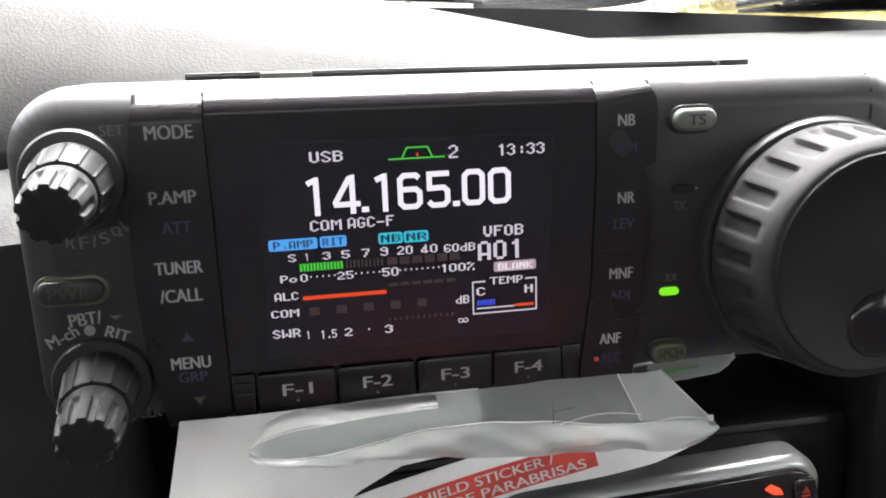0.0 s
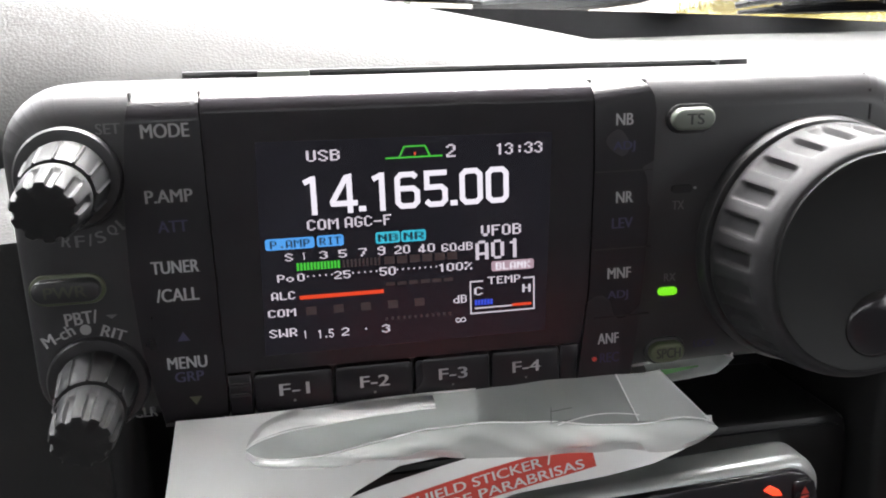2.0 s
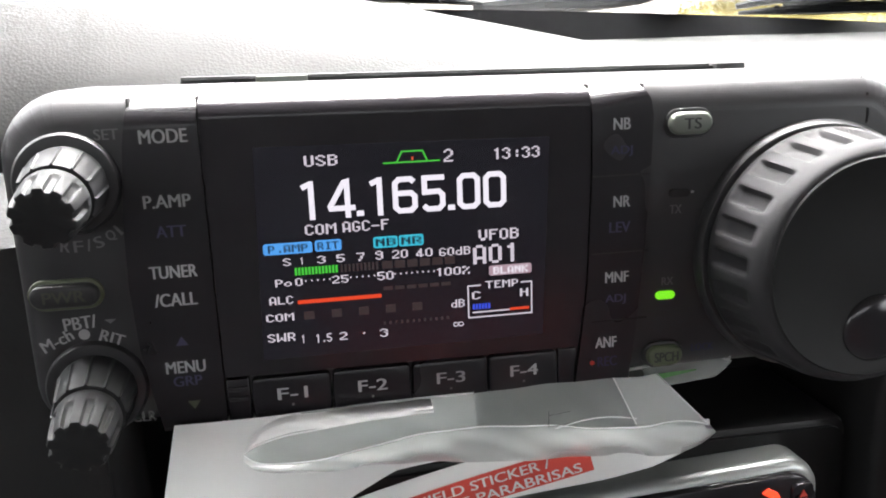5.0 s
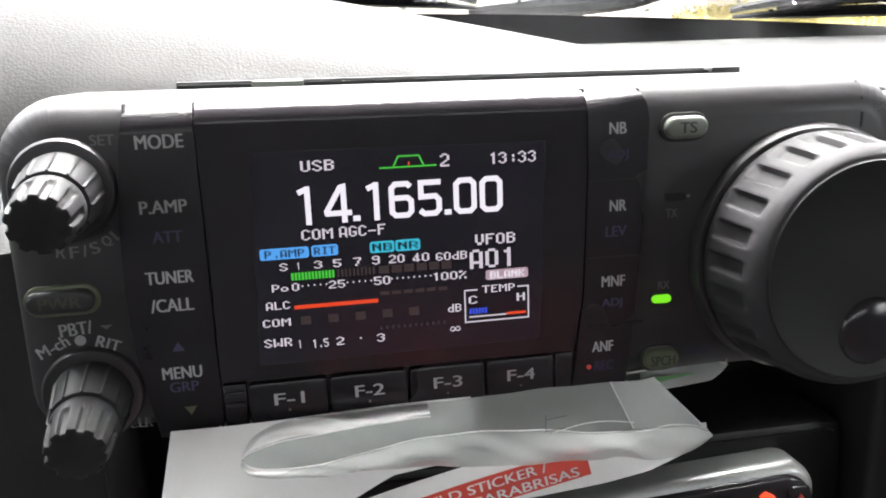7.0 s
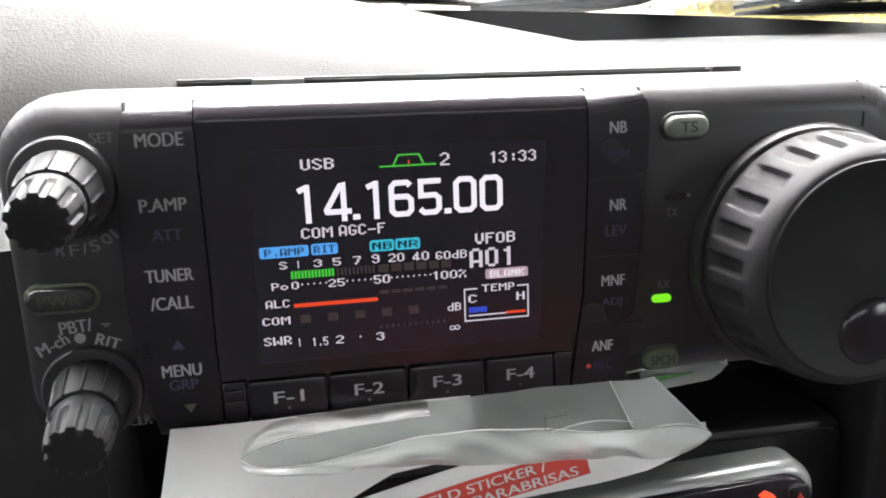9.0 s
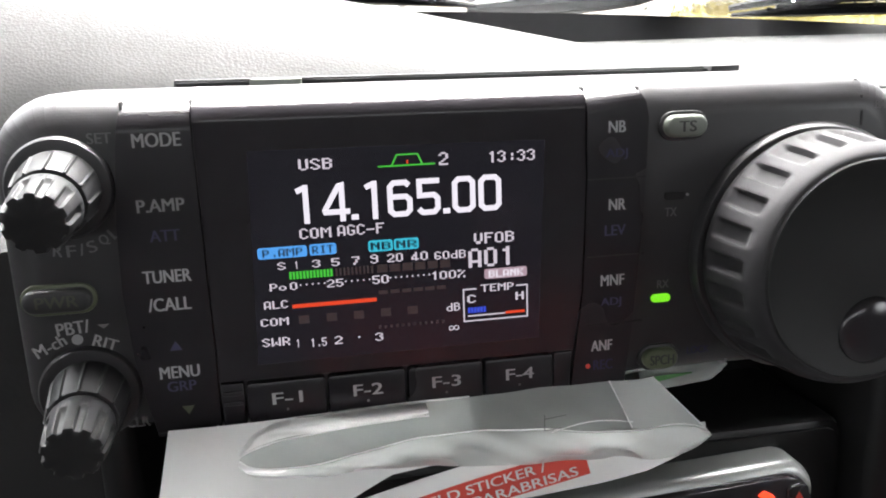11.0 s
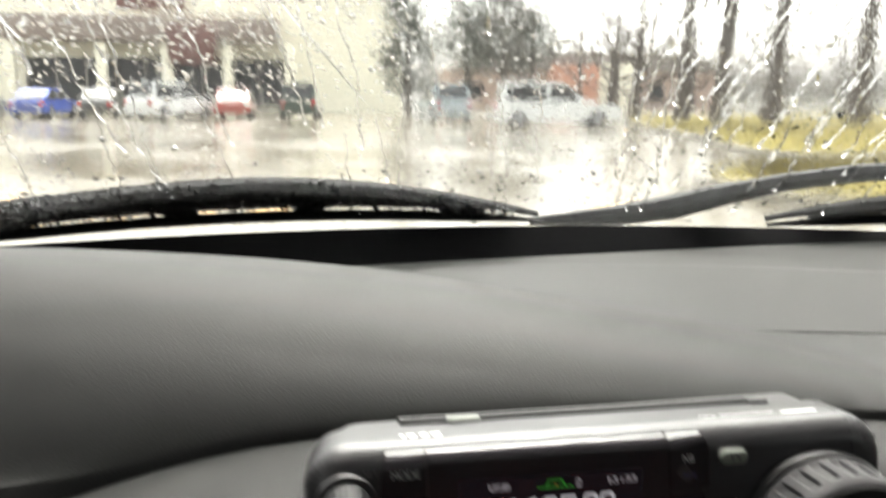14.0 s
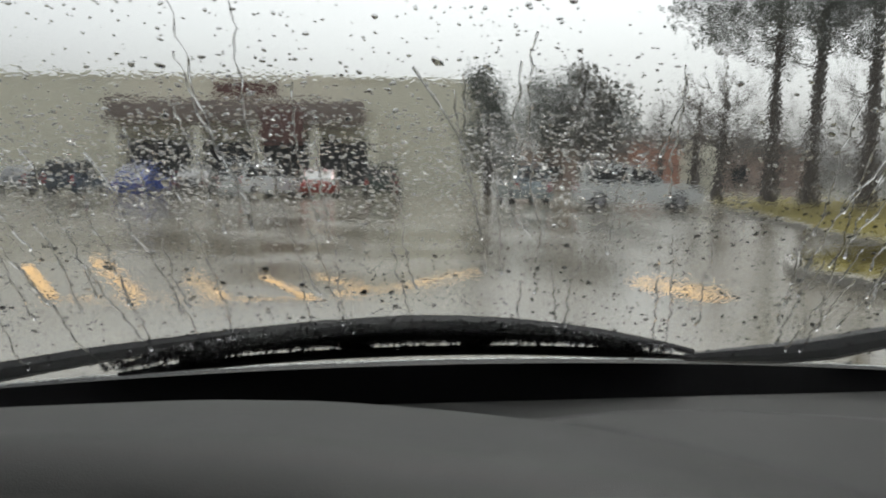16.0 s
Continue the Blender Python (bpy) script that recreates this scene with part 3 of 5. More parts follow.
for i, (x0, x1) in enumerate(((-14.3, -1.0), (-0.6, 12.9), (13.3, 26.7), (27.1, 39.6))):
    bm = prism(bmesh.new(), mm(rounded(x0, x1, -43.4, -36.2, 0.8, 3)), -0.0017, 0.004, 0.0004, 2)
    key = part("function_key", bm, M_KEY, radio)
    t = letters("F-%d" % (i + 1), 5.0 * MM, 2.1 * MM)
    t.transform(Matrix.Translation(((x0 + x1) / 2 * MM, -0.00174, -0.0393)))
    part("legend", t, M_LEGEND_LIT, key, "printed key legend")
    bm = bmesh.new()
    box(bm, (x0 + x1) / 2 * MM - 0.0002, (x0 + x1) / 2 * MM + 0.0002, -0.00174, -0.0016, -0.0416, -0.0412)
    part("dot", bm, M_LEGEND_DIM, key)
bm = prism(bmesh.new(), mm([(39.9, -36.2), (43.3, -36.2), (42.9, -43.4), (39.9, -43.4)]), -0.0012, 0.004, 0.0003)
part("blank", bm, M_KEY, radio)
bm = prism(bmesh.new(), mm([(-18.5, -36.0), (-14.7, -36.0), (-14.7, -43.4), (-18.5, -43.4)]), -0.0014, 0.004, 0.0003)
for z in (-37.6, -39.4):
    box(bm, -0.0183, -0.0149, -0.0021, -0.0012, (z - 0.35) * MM, (z + 0.35) * MM, 0.0002)
part("ribbed_grip", bm, M_KEY, radio)
bm = bmesh.new()
prism(bm, mm([(-29.4, -44.3), (43, -44.3), (43, -43.7), (-29.4, -43.7)]), -0.001, 0.004)
part("lower_edge", bm, M_CASE, radio)
for x in (-18.7, -14.5, -0.8, 13.1, 26.9):
    bm = bmesh.new()
    box(bm, (x - 0.15) * MM, (x + 0.15) * MM, -0.0016, 0.0, -0.0446, -0.0432)
    part("key_divider", bm, M_KEYLIT, radio)
for x, z in ((-29.25, 11.2), (-18.68, 11.1), (45.8, 10.4), (55.75, 10.1)):
    bm = bmesh.new()
    box(bm, (x - 0.16) * MM, (x + 0.16) * MM, 0.0006, 0.0074, (z - 4.2) * MM, (z + 0.15) * MM, 0.0001)
    part("panel_gap", bm, M_GROOVE, radio)
# groove between the case and its right end cap
bm = bmesh.new()
box(bm, 0.0985, 0.0989, 0.0075, 0.0196, 0.0015, 0.0114)
for y0, y1, top in ((0.0025, 0.0076, 0.0097), (0.0004, 0.0026, 0.0069), (-0.0001, 0.0006, 0.0042)):
    box(bm, 0.0985, 0.0989, y0, y1, 0.0015, top)
part("end_groove", bm, M_GROOVE, radio)


def legend(text, x, z, w, h, mat, turn=0.0, y=-0.00116, parent=None):
    t = letters(text, w * MM, h * MM)
    t.transform(Matrix.Translation((x * MM, y, z * MM)) @ Matrix.Rotation(radians(turn), 4, "Y"))
    part("legend", t, mat, parent or radio, "printed legend")


for text, x, z, w, h, mat in (
        ("MODE", -24.2, 5.4, 7.2, 2.2, M_LEGEND), ("P.AMP", -24.7, -4.9, 7.2, 2.1, M_LEGEND), ("ATT", -24.6, -9.8, 4.6, 1.9, M_LEGEND_BLUE),
        ("TUNER", -25.0, -16.5, 7.4, 2.1, M_LEGEND_LIT), ("/CALL", -25.1, -21.2, 6.6, 2.2, M_LEGEND_LIT), ("MENU", -24.8, -33.0, 6.3, 2.1, M_LEGEND_LIT),
        ("GRP", -24.7, -35.5, 4.6, 1.8, M_LEGEND_BLUE), ("NB", 51.3, 3.7, 3.0, 2.0, M_LEGEND_LIT), ("ADJ", 51.3, -1.0, 3.9, 1.9, M_LEGEND_BLUE),
        ("NR", 51.5, -9.8, 3.0, 2.0, M_LEGEND_LIT), ("LEV", 51.2, -14.4, 3.8, 1.9, M_LEGEND_BLUE), ("MNF", 50.8, -23.5, 4.3, 2.0, M_LEGEND_LIT),
        ("ADJ", 50.6, -27.7, 3.8, 1.9, M_LEGEND_BLUE), ("ANF", 48.9, -35.7, 3.9, 2.0, M_LEGEND_LIT), ("REC", 49.2, -39.4, 3.6, 1.9, M_LEGEND_BLUE)):
    legend(text, x, z, w, h, mat)
for text, x, z, w, h, mat, turn in (
        ("SET", -32.8, 6.0, 3.6, 1.7, M_LEGEND_DIM, 0), ("CLR", -32.6, -41.6, 3.7, 1.8, M_LEGEND_DIM, 0), ("PBT/", -40.7, -24.2, 5.0, 2.2, M_LEGEND, -4),
        ("M-ch", -44.6, -27.0, 5.2, 2.0, M_LEGEND, -24), ("RIT", -36.0, -27.2, 3.8, 2.0, M_LEGEND, 22), ("TX", 62.1, -12.1, 2.2, 1.6, M_LEGEND_DIM, 0),
        ("RX", 61.0, -25.4, 2.2, 1.5, M_LEGEND_DIM, 0), ("LOCK", 68.4, -38.8, 4.4, 1.4, M_LEGEND_BLUE, 0), ("BAND", 103.6, 5.2, 4.6, 1.5, M_LEGEND_DIM, 0)):
    legend(text, x, z, w, h, mat, turn, -0.00006)
for ch, a in zip("RF/SQL", (-101, -90, -81, -72, -60, -49)):
    legend(ch, -39.2 + 10.3 * math.cos(radians(a)), -1.2 + 10.3 * math.sin(radians(a)), 0.7 if ch == "/" else 1.35, 1.9, M_LEGEND_DIM, -(a + 90) * 0.9, -0.00006)
bm = revolve(bmesh.new(), [(0.0009, -0.00004), (0.0009, -0.0001)], -0.0402, -0.0262, 16)
part("mark", bm, M_LEGEND, radio)
bm = prism(bmesh.new(), mm([(-32.6 - 4.2, -24.0), (-32.6 - 2.4, -24.0), (-35.9, -24.7)]), -0.0001, 0.0)
part("mark", bm, M_LEGEND_DIM, radio)
for pts, mat in (([(-25.9, -29.2), (-23.9, -29.2), (-24.9, -27.6)], M_LEGEND_BLUE), ([(-25.0, -39.2), (-23.0, -39.2), (-24.0, -40.7)], M_KEYDIM)):
    part("arrow_mark", prism(bmesh.new(), mm(pts), -0.00118, -0.0010), mat, radio)
bm = prism(bmesh.new(), mm(pill(46.4, -39.5, 0.9, 0.9)), -0.00118, -0.0010)
part("record_mark", bm, M_RED, radio, "small red record mark")

# keys on the satin parts
for name, text, x, z, w, h, mat, tm in (("power_key", "PWR", -42.0, -19.2, 10.6, 3.9, M_CASE, M_PWR), ("step_key", "TS", 63.9, 3.2, 7.9, 3.9, M_KEYLIT, M_LEGEND_DARK),
                                        ("speech_key", "SPCH", 60.4, -39.4, 6.8, 3.9, M_KEYDIM, M_LEGEND_DARK)):
    bm = prism(bmesh.new(), mm(pill(x, z, w + 1.2, h + 1.2, 10)), -0.0005, 0.002, 0.0003)
    rim = part("key_rim", bm, M_KEYDIM if text == "PWR" else M_CASE, radio)
    bm = prism(bmesh.new(), mm(pill(x, z, w, h, 10)), -0.0019, 0.002, 0.0007, 3)
    key = part(name, bm, mat, radio, "pale oval key" if text != "PWR" else "dark oval power key with a thin pale rim")
    legend(text, x, z, {"PWR": 6.4, "TS": 3.1, "SPCH": 4.6}[text], 1.9, tm, 0, -0.00194, key)
bm = prism(bmesh.new(), mm(rounded(60.8, 64.6, -9.9, -8.5, 0.5)), -0.0003, 0.001)
part("transmit_lamp", bm, M_GROOVE, radio, "unlit transmit lamp")
bm = prism(bmesh.new(), mm(pill(65.2, -9.1, 0.5, 0.5)), -0.0003, 0.001)
part("light_sensor", bm, M_LEGEND, radio)
bm = prism(bmesh.new(), mm(pill(60.6, -28.0, 3.7, 1.5)), -0.0006, 0.001, 0.0003)
part("receive_lamp", bm, L_GREEN, radio, "bright green receive lamp")


def flutes(n, depth, power=3):
    return lambda a, k: 1 - depth * max(0.0, math.cos(n * a)) ** power


def double_knob(cx, cz):
    """Two knobs on one shaft, nodding a little: a wide ring with flat grips and a narrow tip with scalloped grips."""
    nod = Matrix.Translation((cx, 0, cz)) @ Matrix.Rotation(radians(7), 4, "X") @ Matrix.Rotation(radians(4), 4, "Z") @ Matrix.Translation((-cx, 0, -cz))
    bm = revolve(bmesh.new(), [(8.1 * MM, 0.0008), (8.1 * MM, -0.0007), (7.7 * MM, -0.0012), (6.9 * MM, -0.0013)], cx, cz, 64)
    part("knob_collar", bm, M_CASE, radio)
    ridge = lambda a: max(0.0, math.cos(12 * a + 0.6)) ** 14
    bm = revolve(bmesh.new(), [(6.2 * MM, -0.0008), (6.3 * MM, -0.0018), (6.1 * MM, -0.0022), (5.5 * MM, -0.0086), (5.3 * MM, -0.0092), (4.6 * MM, -0.0094)], cx, cz, 192,
                 lambda a, k: 1 + 0.07 * ridge(a) if 2 <= k <= 4 else 1)
    bm.transform(nod)
    part("outer_knob", bm, M_KNOB, radio, "wide black ring knob with flat grips")
    pit = lambda a: 1 / (1 + math.exp(-9 * (math.cos(10 * a) - 0.25)))
    deep = (0, 0, 0, 0, 0.55, 1, 1, 1, 0.9, 0, 0)
    bm = revolve(bmesh.new(), [(4.6 * MM, -0.0090), (4.9 * MM, -0.0098), (5.05 * MM, -0.0104), (5.0 * MM, -0.0124), (4.98 * MM, -0.0128), (4.95 * MM, -0.0132), (4.75 * MM, -0.0160), (4.55 * MM, -0.0176), (4.3 * MM, -0.0181),
                               (3.3 * MM, -0.0184), (1.2 * MM, -0.0182)], cx, cz, 200, lambda a, k: 1 - 0.13 * deep[k] * pit(a))
    bm.transform(nod)
    part("inner_knob", bm, M_KNOB, radio, "narrow black knob with scalloped grips")


double_knob(-0.0394, -0.0014)
double_knob(-0.0392, -0.0355)

# main tuning dial
CX, CZ = 0.0893, -0.0207
bm = revolve(bmesh.new(), [(23.4 * MM, 0.0005), (23.4 * MM, -0.0008), (22.6 * MM, -0.0018), (21.5 * MM, -0.002)], CX, CZ, 72)
part("dial_collar", bm, M_CASE, radio, "round collar of the dial")
dents = lambda a: 1 / (1 + math.exp(-9 * (math.cos(24 * a + 0.9) + 0.05)))
GRIP = ((21.4, -0.002, 0), (22.2, -0.0032, 0), (22.25, -0.0044, 0), (22.2, -0.0050, 0.35), (22.15, -0.0056, 0.75), (22.05, -0.0066, 1), (21.6, -0.0110, 1), (21.4, -0.0126, 1), (21.3, -0.0134, 0.8), (21.2, -0.0140, 0.35),
        (21.05, -0.0146, 0), (20.7, -0.0158, 0), (19.9, -0.0172, 0), (19.2, -0.0176, 0))
bm = revolve(bmesh.new(), [(r * MM, y) for r, y, _ in GRIP], CX, CZ, 480, lambda a, k: 1 - 0.05 * GRIP[k][2] * dents(a))
dial = part("tuning_dial", bm, M_DIAL, radio, "large grey tuning dial with a notched grip")
bm = revolve(bmesh.new(), [(19.2 * MM, -0.0172), (18.6 * MM, -0.0180), (17.9 * MM, -0.0176), (6.0 * MM, -0.0177)], CX, CZ, 96)
part("dial_face", bm, M_FACE, dial, "matt black dial face")
bm = bmesh.new()
bmesh.ops.create_uvsphere(bm, u_segments=32, v_segments=16, radius=6.0 * MM, matrix=Matrix.Translation((0.0905, -0.0177, -0.0312)) @ Matrix.Diagonal((1, 0.22, 1, 1)))
part("finger_dimple", bm, M_GLOSS, dial, "glossy black finger dimple")

# printing on the case top
bm = bmesh.new()
for x, w in ((-0.0245, 0.0012), (-0.0225, 0.0022), (-0.0192, 0.0022), (-0.0161, 0.0026)):
    box(bm, x, x + w, 0.0072, 0.0095, 0.0123, 0.01285)
part("maker_mark", bm, M_WHITE, radio, "plain pale bars")
t = letters("HF/VHF/UHF TRANSCEIVER", 0.031, 0.0014)
t.transform(Matrix.Translation((0.0655, 0.0085, 0.01182)) @ Matrix.Rotation(radians(-90), 4, "X"))
part("top_legend", t, M_WHITE, radio, "small pale printed legend")
bm = bmesh.new()
box(bm, 0.083, 0.0935, 0.0078, 0.0092, 0.0113, 0.0116)
part("model_mark", bm, M_WHITE, radio, "plain pale bar")

# the display
SY = -0.00155
bm = prism(bmesh.new(), mm([(-10.6, 2.9), (38.4, 2.2), (37.0, -32.8), (-11.9, -33.0)]), -0.0015, -0.0012)
display = part("display", bm, M_SCREEN, radio, "lit colour display with a frequency and meters")


DOTS = {"0": "69999996", "1": "26222222", "2": "6911248F", "3": "69121196", "4": "2266AAF2", "5": "F88E1196", "6": "6988E996", "7": "F1122244", "9": "69971196", "A": "69999F99", "B": "E99E999E", "C": "69888896",
        "D": "E999999E", "E": "F88E888F", "F": "F88E8888", "G": "6988B996", "H": "999F9999", "I": "72222227", "K": "99AC8A99", "L": "8888888F", "M": "9FF99999", "N": "9DDBB999", "O": "69999996", "P": "E999E888",
        "R": "E999EA99", "S": "69842196", "T": "F2222222", "U": "99999996", "V": "99999966", "W": "99999FF9", "d": "11179997", "o": "00069996", "-": "0000F000", ".": "00000022", ":": "00220220", "%": "C9224899", " ": "00000000"}
for wide in "TMW":
    DOTS[wide] = {"T": "V4444444", "M": "HRLLHHHH", "W": "HHHHLLRH"}[wide]


def dot_letters(text, width, height):
    """Letters of a dot-matrix display: rows of lit dots joined into bars, in the xz plane, centred."""
    bm, cells, x = bmesh.new(), [], 0
    for ch in text:
        glyph, cols = DOTS[ch], (5 if ch in "TMW" else 4)
        for row, code in enumerate(glyph):
            bits = int(code, 32)
            run = None
            for c in range(cols + 1):
                on = c < cols and bits >> (cols - 1 - c) & 1
                if on and run is None:
                    run = c
                if not on and run is not None:
                    cells.append((x + run, x + c, row))
                    run = None
        x += cols + 1
    x0, x1 = min(c[0] for c in cells), max(c[1] for c in cells)
    sx, sz = width / (x1 - x0), height / 8
    for a, b, row in cells:
        q = [((a - x0 - 0.08) * sx - width / 2, (b - x0 + 0.08) * sx - width / 2), (height / 2 - (row + 1.06) * sz, height / 2 - (row - 0.06) * sz)]
        bm.faces.new([bm.verts.new((q[0][i], 0, q[1][j])) for i, j in ((0, 0), (1, 0), (1, 1), (0, 1))])
    return bm


def shown(text, x, z, w, h, mat, lift=0.0):
    t = dot_letters(text, w * MM, h * MM)
    t.transform(Matrix.Translation((x * MM, SY - lift, z * MM)))
    part("readout", t, mat, display)


def bar(x0, x1, z0, z1, mat, lift=0.0, round_=0.0):
    pts = rounded(x0, x1, z0, z1, round_, 3) if round_ else [(x0, z0), (x1, z0), (x1, z1), (x0, z1)]
    part("readout", prism(bmesh.new(), mm(pts), SY - lift, SY + 0.00004), mat, display)


shown('USB', -0.06, 0.28, 5.33, 1.76, S_SOFT)
shown('2', 20.93, -0.02, 1.51, 2.11, S_SOFT)
shown('13:33', 32.67, -0.19, 7.81, 1.87, S_SOFT)
def strokes(lines, x, z, width, mat):
    """Segments of a big display digit: mitred ribbons along (x, z) lines, in millimetres."""
    bm = bmesh.new()
    for pts, closed in lines:
        p = [Vector(q) for q in pts]
        n, sides = len(p), []
        for i in range(n):
            a = (p[i] - p[i - 1]).normalized() if i or closed else None
            b = (p[(i + 1) % n] - p[i]).normalized() if i < n - 1 or closed else None
            a, b = a or b, b or a
            m = Vector((-a.y - b.y, a.x + b.x)).normalized()
            m *= width / 2 / max(0.4, m.dot(Vector((-a.y, a.x))))
            sides.append([bm.verts.new(((x + q.x) * MM, SY - 0.00002, (z + q.y) * MM)) for q in (p[i] + m, p[i] - m)])
        for i in range(n if closed else n - 1):
            (c, d), (e, f) = sides[i], sides[(i + 1) % n]
            bm.faces.new((c, e, f, d))
    bmesh.ops.recalc_face_normals(bm, faces=bm.faces[:])
    part("readout", bm, mat, display)


ZERO = [([(0.57, 1.2), (1.2, 0.57), (3.0, 0.57), (3.63, 1.2), (3.63, 5.2), (3.0, 5.83), (1.2, 5.83), (0.57, 5.2)], True)]
ONE = [([(0.0, 5.35), (0.9, 5.75), (1.5, 5.75)], False), ([(1.5, 0.0), (1.5, 6.4)], False)]
FOUR = [([(3.45, 0.0), (3.45, 6.0), (2.95, 5.9), (0.6, 2.0), (0.7, 1.65), (4.7, 1.65)], False)]
SIX = [([(3.75, 5.3), (3.2, 5.83), (1.2, 5.83), (0.57, 5.2), (0.57, 1.2), (1.2, 0.57), (3.2, 0.57), (3.83, 1.2), (3.83, 2.9), (3.2, 3.5), (0.57, 3.5)], False)]
FIVE = [([(4.0, 5.83), (0.6, 5.83), (0.6, 3.45), (3.0, 3.5), (3.63, 2.9), (3.63, 1.2), (3.0, 0.57), (1.1, 0.57), (0.4, 1.2)], False)]
DOT = [([(0.0, 0.6), (1.2, 0.6)], False)]
for glyph, gx in ((ONE, 0.0), (FOUR, 3.9), (DOT, 8.75), (ONE, 11.2), (SIX, 14.7), (FIVE, 19.6), (DOT, 24.1), (ZERO, 25.6), (ZERO, 30.1)):
    strokes(glyph, -3.5 + gx, -9.4, 0.92, S_WHITE)
shown('COM', -0.83, -11.04, 5.14, 1.75, S_SOFT)
shown('AGC-F', 6.62, -10.95, 7.69, 1.77, S_SOFT)
shown('VFOB', 29.23, -14.00, 6.97, 1.86, S_SOFT)
shown('A01', 28.29, -17.38, 7.16, 3.30, S_SOFT)
shown('S', -6.74, -16.19, 1.25, 1.29, S_SOFT)
shown('1', -4.34, -16.19, 0.28, 1.28, S_SOFT)
shown('3', -1.08, -16.20, 1.32, 1.29, S_SOFT)
shown('5', 2.09, -16.20, 1.33, 1.35, S_SOFT)
shown('7', 5.42, -16.21, 1.29, 1.41, S_SOFT)
shown('9', 8.57, -16.18, 1.25, 1.53, S_SOFT)
shown('20', 12.09, -16.22, 2.62, 1.45, S_SOFT)
shown('40', 16.26, -16.27, 2.76, 1.45, S_SOFT)
shown('60dB', 21.50, -16.44, 5.37, 1.41, S_SOFT)
shown('Po', -7.58, -19.72, 2.67, 1.26, S_SOFT)
shown('0', -5.04, -19.74, 1.17, 1.31, S_SOFT)
shown('25', 1.82, -19.81, 2.68, 1.34, S_SOFT)
shown('50', 9.44, -19.82, 2.73, 1.46, S_SOFT)
shown('100%', 21.16, -19.93, 5.67, 1.41, S_SOFT)
shown('ALC', -8.17, -22.72, 3.89, 1.36, S_SOFT)
shown('COM', -8.59, -25.69, 4.57, 1.33, S_SOFT)
shown('SWR', -8.66, -29.21, 4.50, 1.46, S_SOFT)
shown('1', -5.11, -29.80, 0.28, 1.45, S_SOFT)
shown('1.5', -1.57, -29.94, 2.55, 1.50, S_SOFT)
shown('2', 1.72, -29.88, 1.26, 1.43, S_SOFT)
shown('3', 8.65, -29.96, 1.33, 1.44, S_SOFT)
shown('dB', 21.74, -25.79, 2.30, 1.43, S_SOFT)
shown('TEMP', 29.59, -22.89, 5.81, 1.32, S_SOFT)
shown('C', 25.03, -24.63, 1.48, 1.43, S_SOFT)
shown('H', 33.62, -24.78, 1.46, 1.44, S_SOFT)
for x0, x1, z0, z1, mat, text in ((-10.4, -2.4, -14.85, -12.95, S_BLUE, "P.AMP"), (-2.0, 2.4, -14.8, -12.9, S_BLUE, "RIT"), (7.7, 11.8, -14.95, -13.0, S_CYAN, "NB"), (12.0, 16.2, -14.95, -13.0, S_CYAN, "NR"),
                                  (27.4, 35.0, -21.3, -19.5, S_MAUVE, "BLANK")):
    bar(x0, x1, z0, z1, mat, 0.0, 0.4)
    shown(text, (x0 + x1) / 2, (z0 + z1) / 2, (x1 - x0) * 0.8, 1.25, S_INK if text != "BLANK" else S_WHITE, 0.00012)
for i in range(13):
    bar(-5.6 + 0.56 * i, -5.2 + 0.56 * i, -18.6, -17.3, S_GREEN)
for i in range(10):
    bar(2.0 + 0.66 * i, 2.35 + 0.66 * i, -18.6, -17.3, S_DIM)
for i in range(6):
    bar(9.0 + 2.15 * i, 10.7 + 2.15 * i, -18.6, -17.3, S_DIM)
for i in range(6):
    bar(9.0 + 2.0 * i, 10.6 + 2.0 * i, -22.4, -21.8, S_DIM)
for i in range(5):
    bar(-4.6 + 4.6 * i, -2.9 + 4.6 * i, -26.4, -25.0, S_DIM)
for i in range(12):
    bar(8.7 + 1.0 * i, 9.1 + 1.0 * i, -28.5, -28.0, S_DIM)
for x0, x1, n in ((-3.9, 0.1, 5), (3.6, 7.6, 5), (11.1, 17.8, 8)):
    for i in range(n):
        x = x0 + (x1 - x0) * i / (n - 1)
        bar(x - 0.13, x + 0.13, -19.8, -19.52, S_SOFT)
bar(5.1, 5.4, -29.85, -29.55, S_SOFT)
bar(-5.5, 8.6, -23.6, -22.95, S_RED)
for x0, x1, z0, z1, mat in ((23.5, 25.9, -23.0, -22.75, S_SOFT), (33.0, 35.1, -23.0, -22.75, S_SOFT), (23.5, 23.75, -28.7, -22.75, S_SOFT), (34.85, 35.1, -28.7, -22.75, S_SOFT), (23.5, 35.1, -28.75, -28.5, S_SOFT),
                            (24.3, 31.0, -27.85, -27.6, S_SOFT), (31.0, 34.5, -27.85, -27.4, S_RED), (10.0, 19.5, -0.88, -0.62, S_GREEN), (13.1, 16.7, 0.9, 1.15, S_GREEN), (14.75, 15.05, -0.5, 0.1, S_RED)):
    bar(x0, x1, z0, z1, mat)
for i in range(6):
    bar(24.35 + 0.55 * i, 24.75 + 0.55 * i, -27.2, -26.2, S_DEEP)
for a, b in (((12.3, -0.7), (13.2, 1.1)), ((16.6, 1.1), (17.4, -0.7))):
    part("readout", prism(bmesh.new(), mm([(a[0] - 0.15, a[1]), (a[0] + 0.15, a[1]), (b[0] + 0.15, b[1]), (b[0] - 0.15, b[1])]), SY, SY + 0.00004), S_GREEN, display)
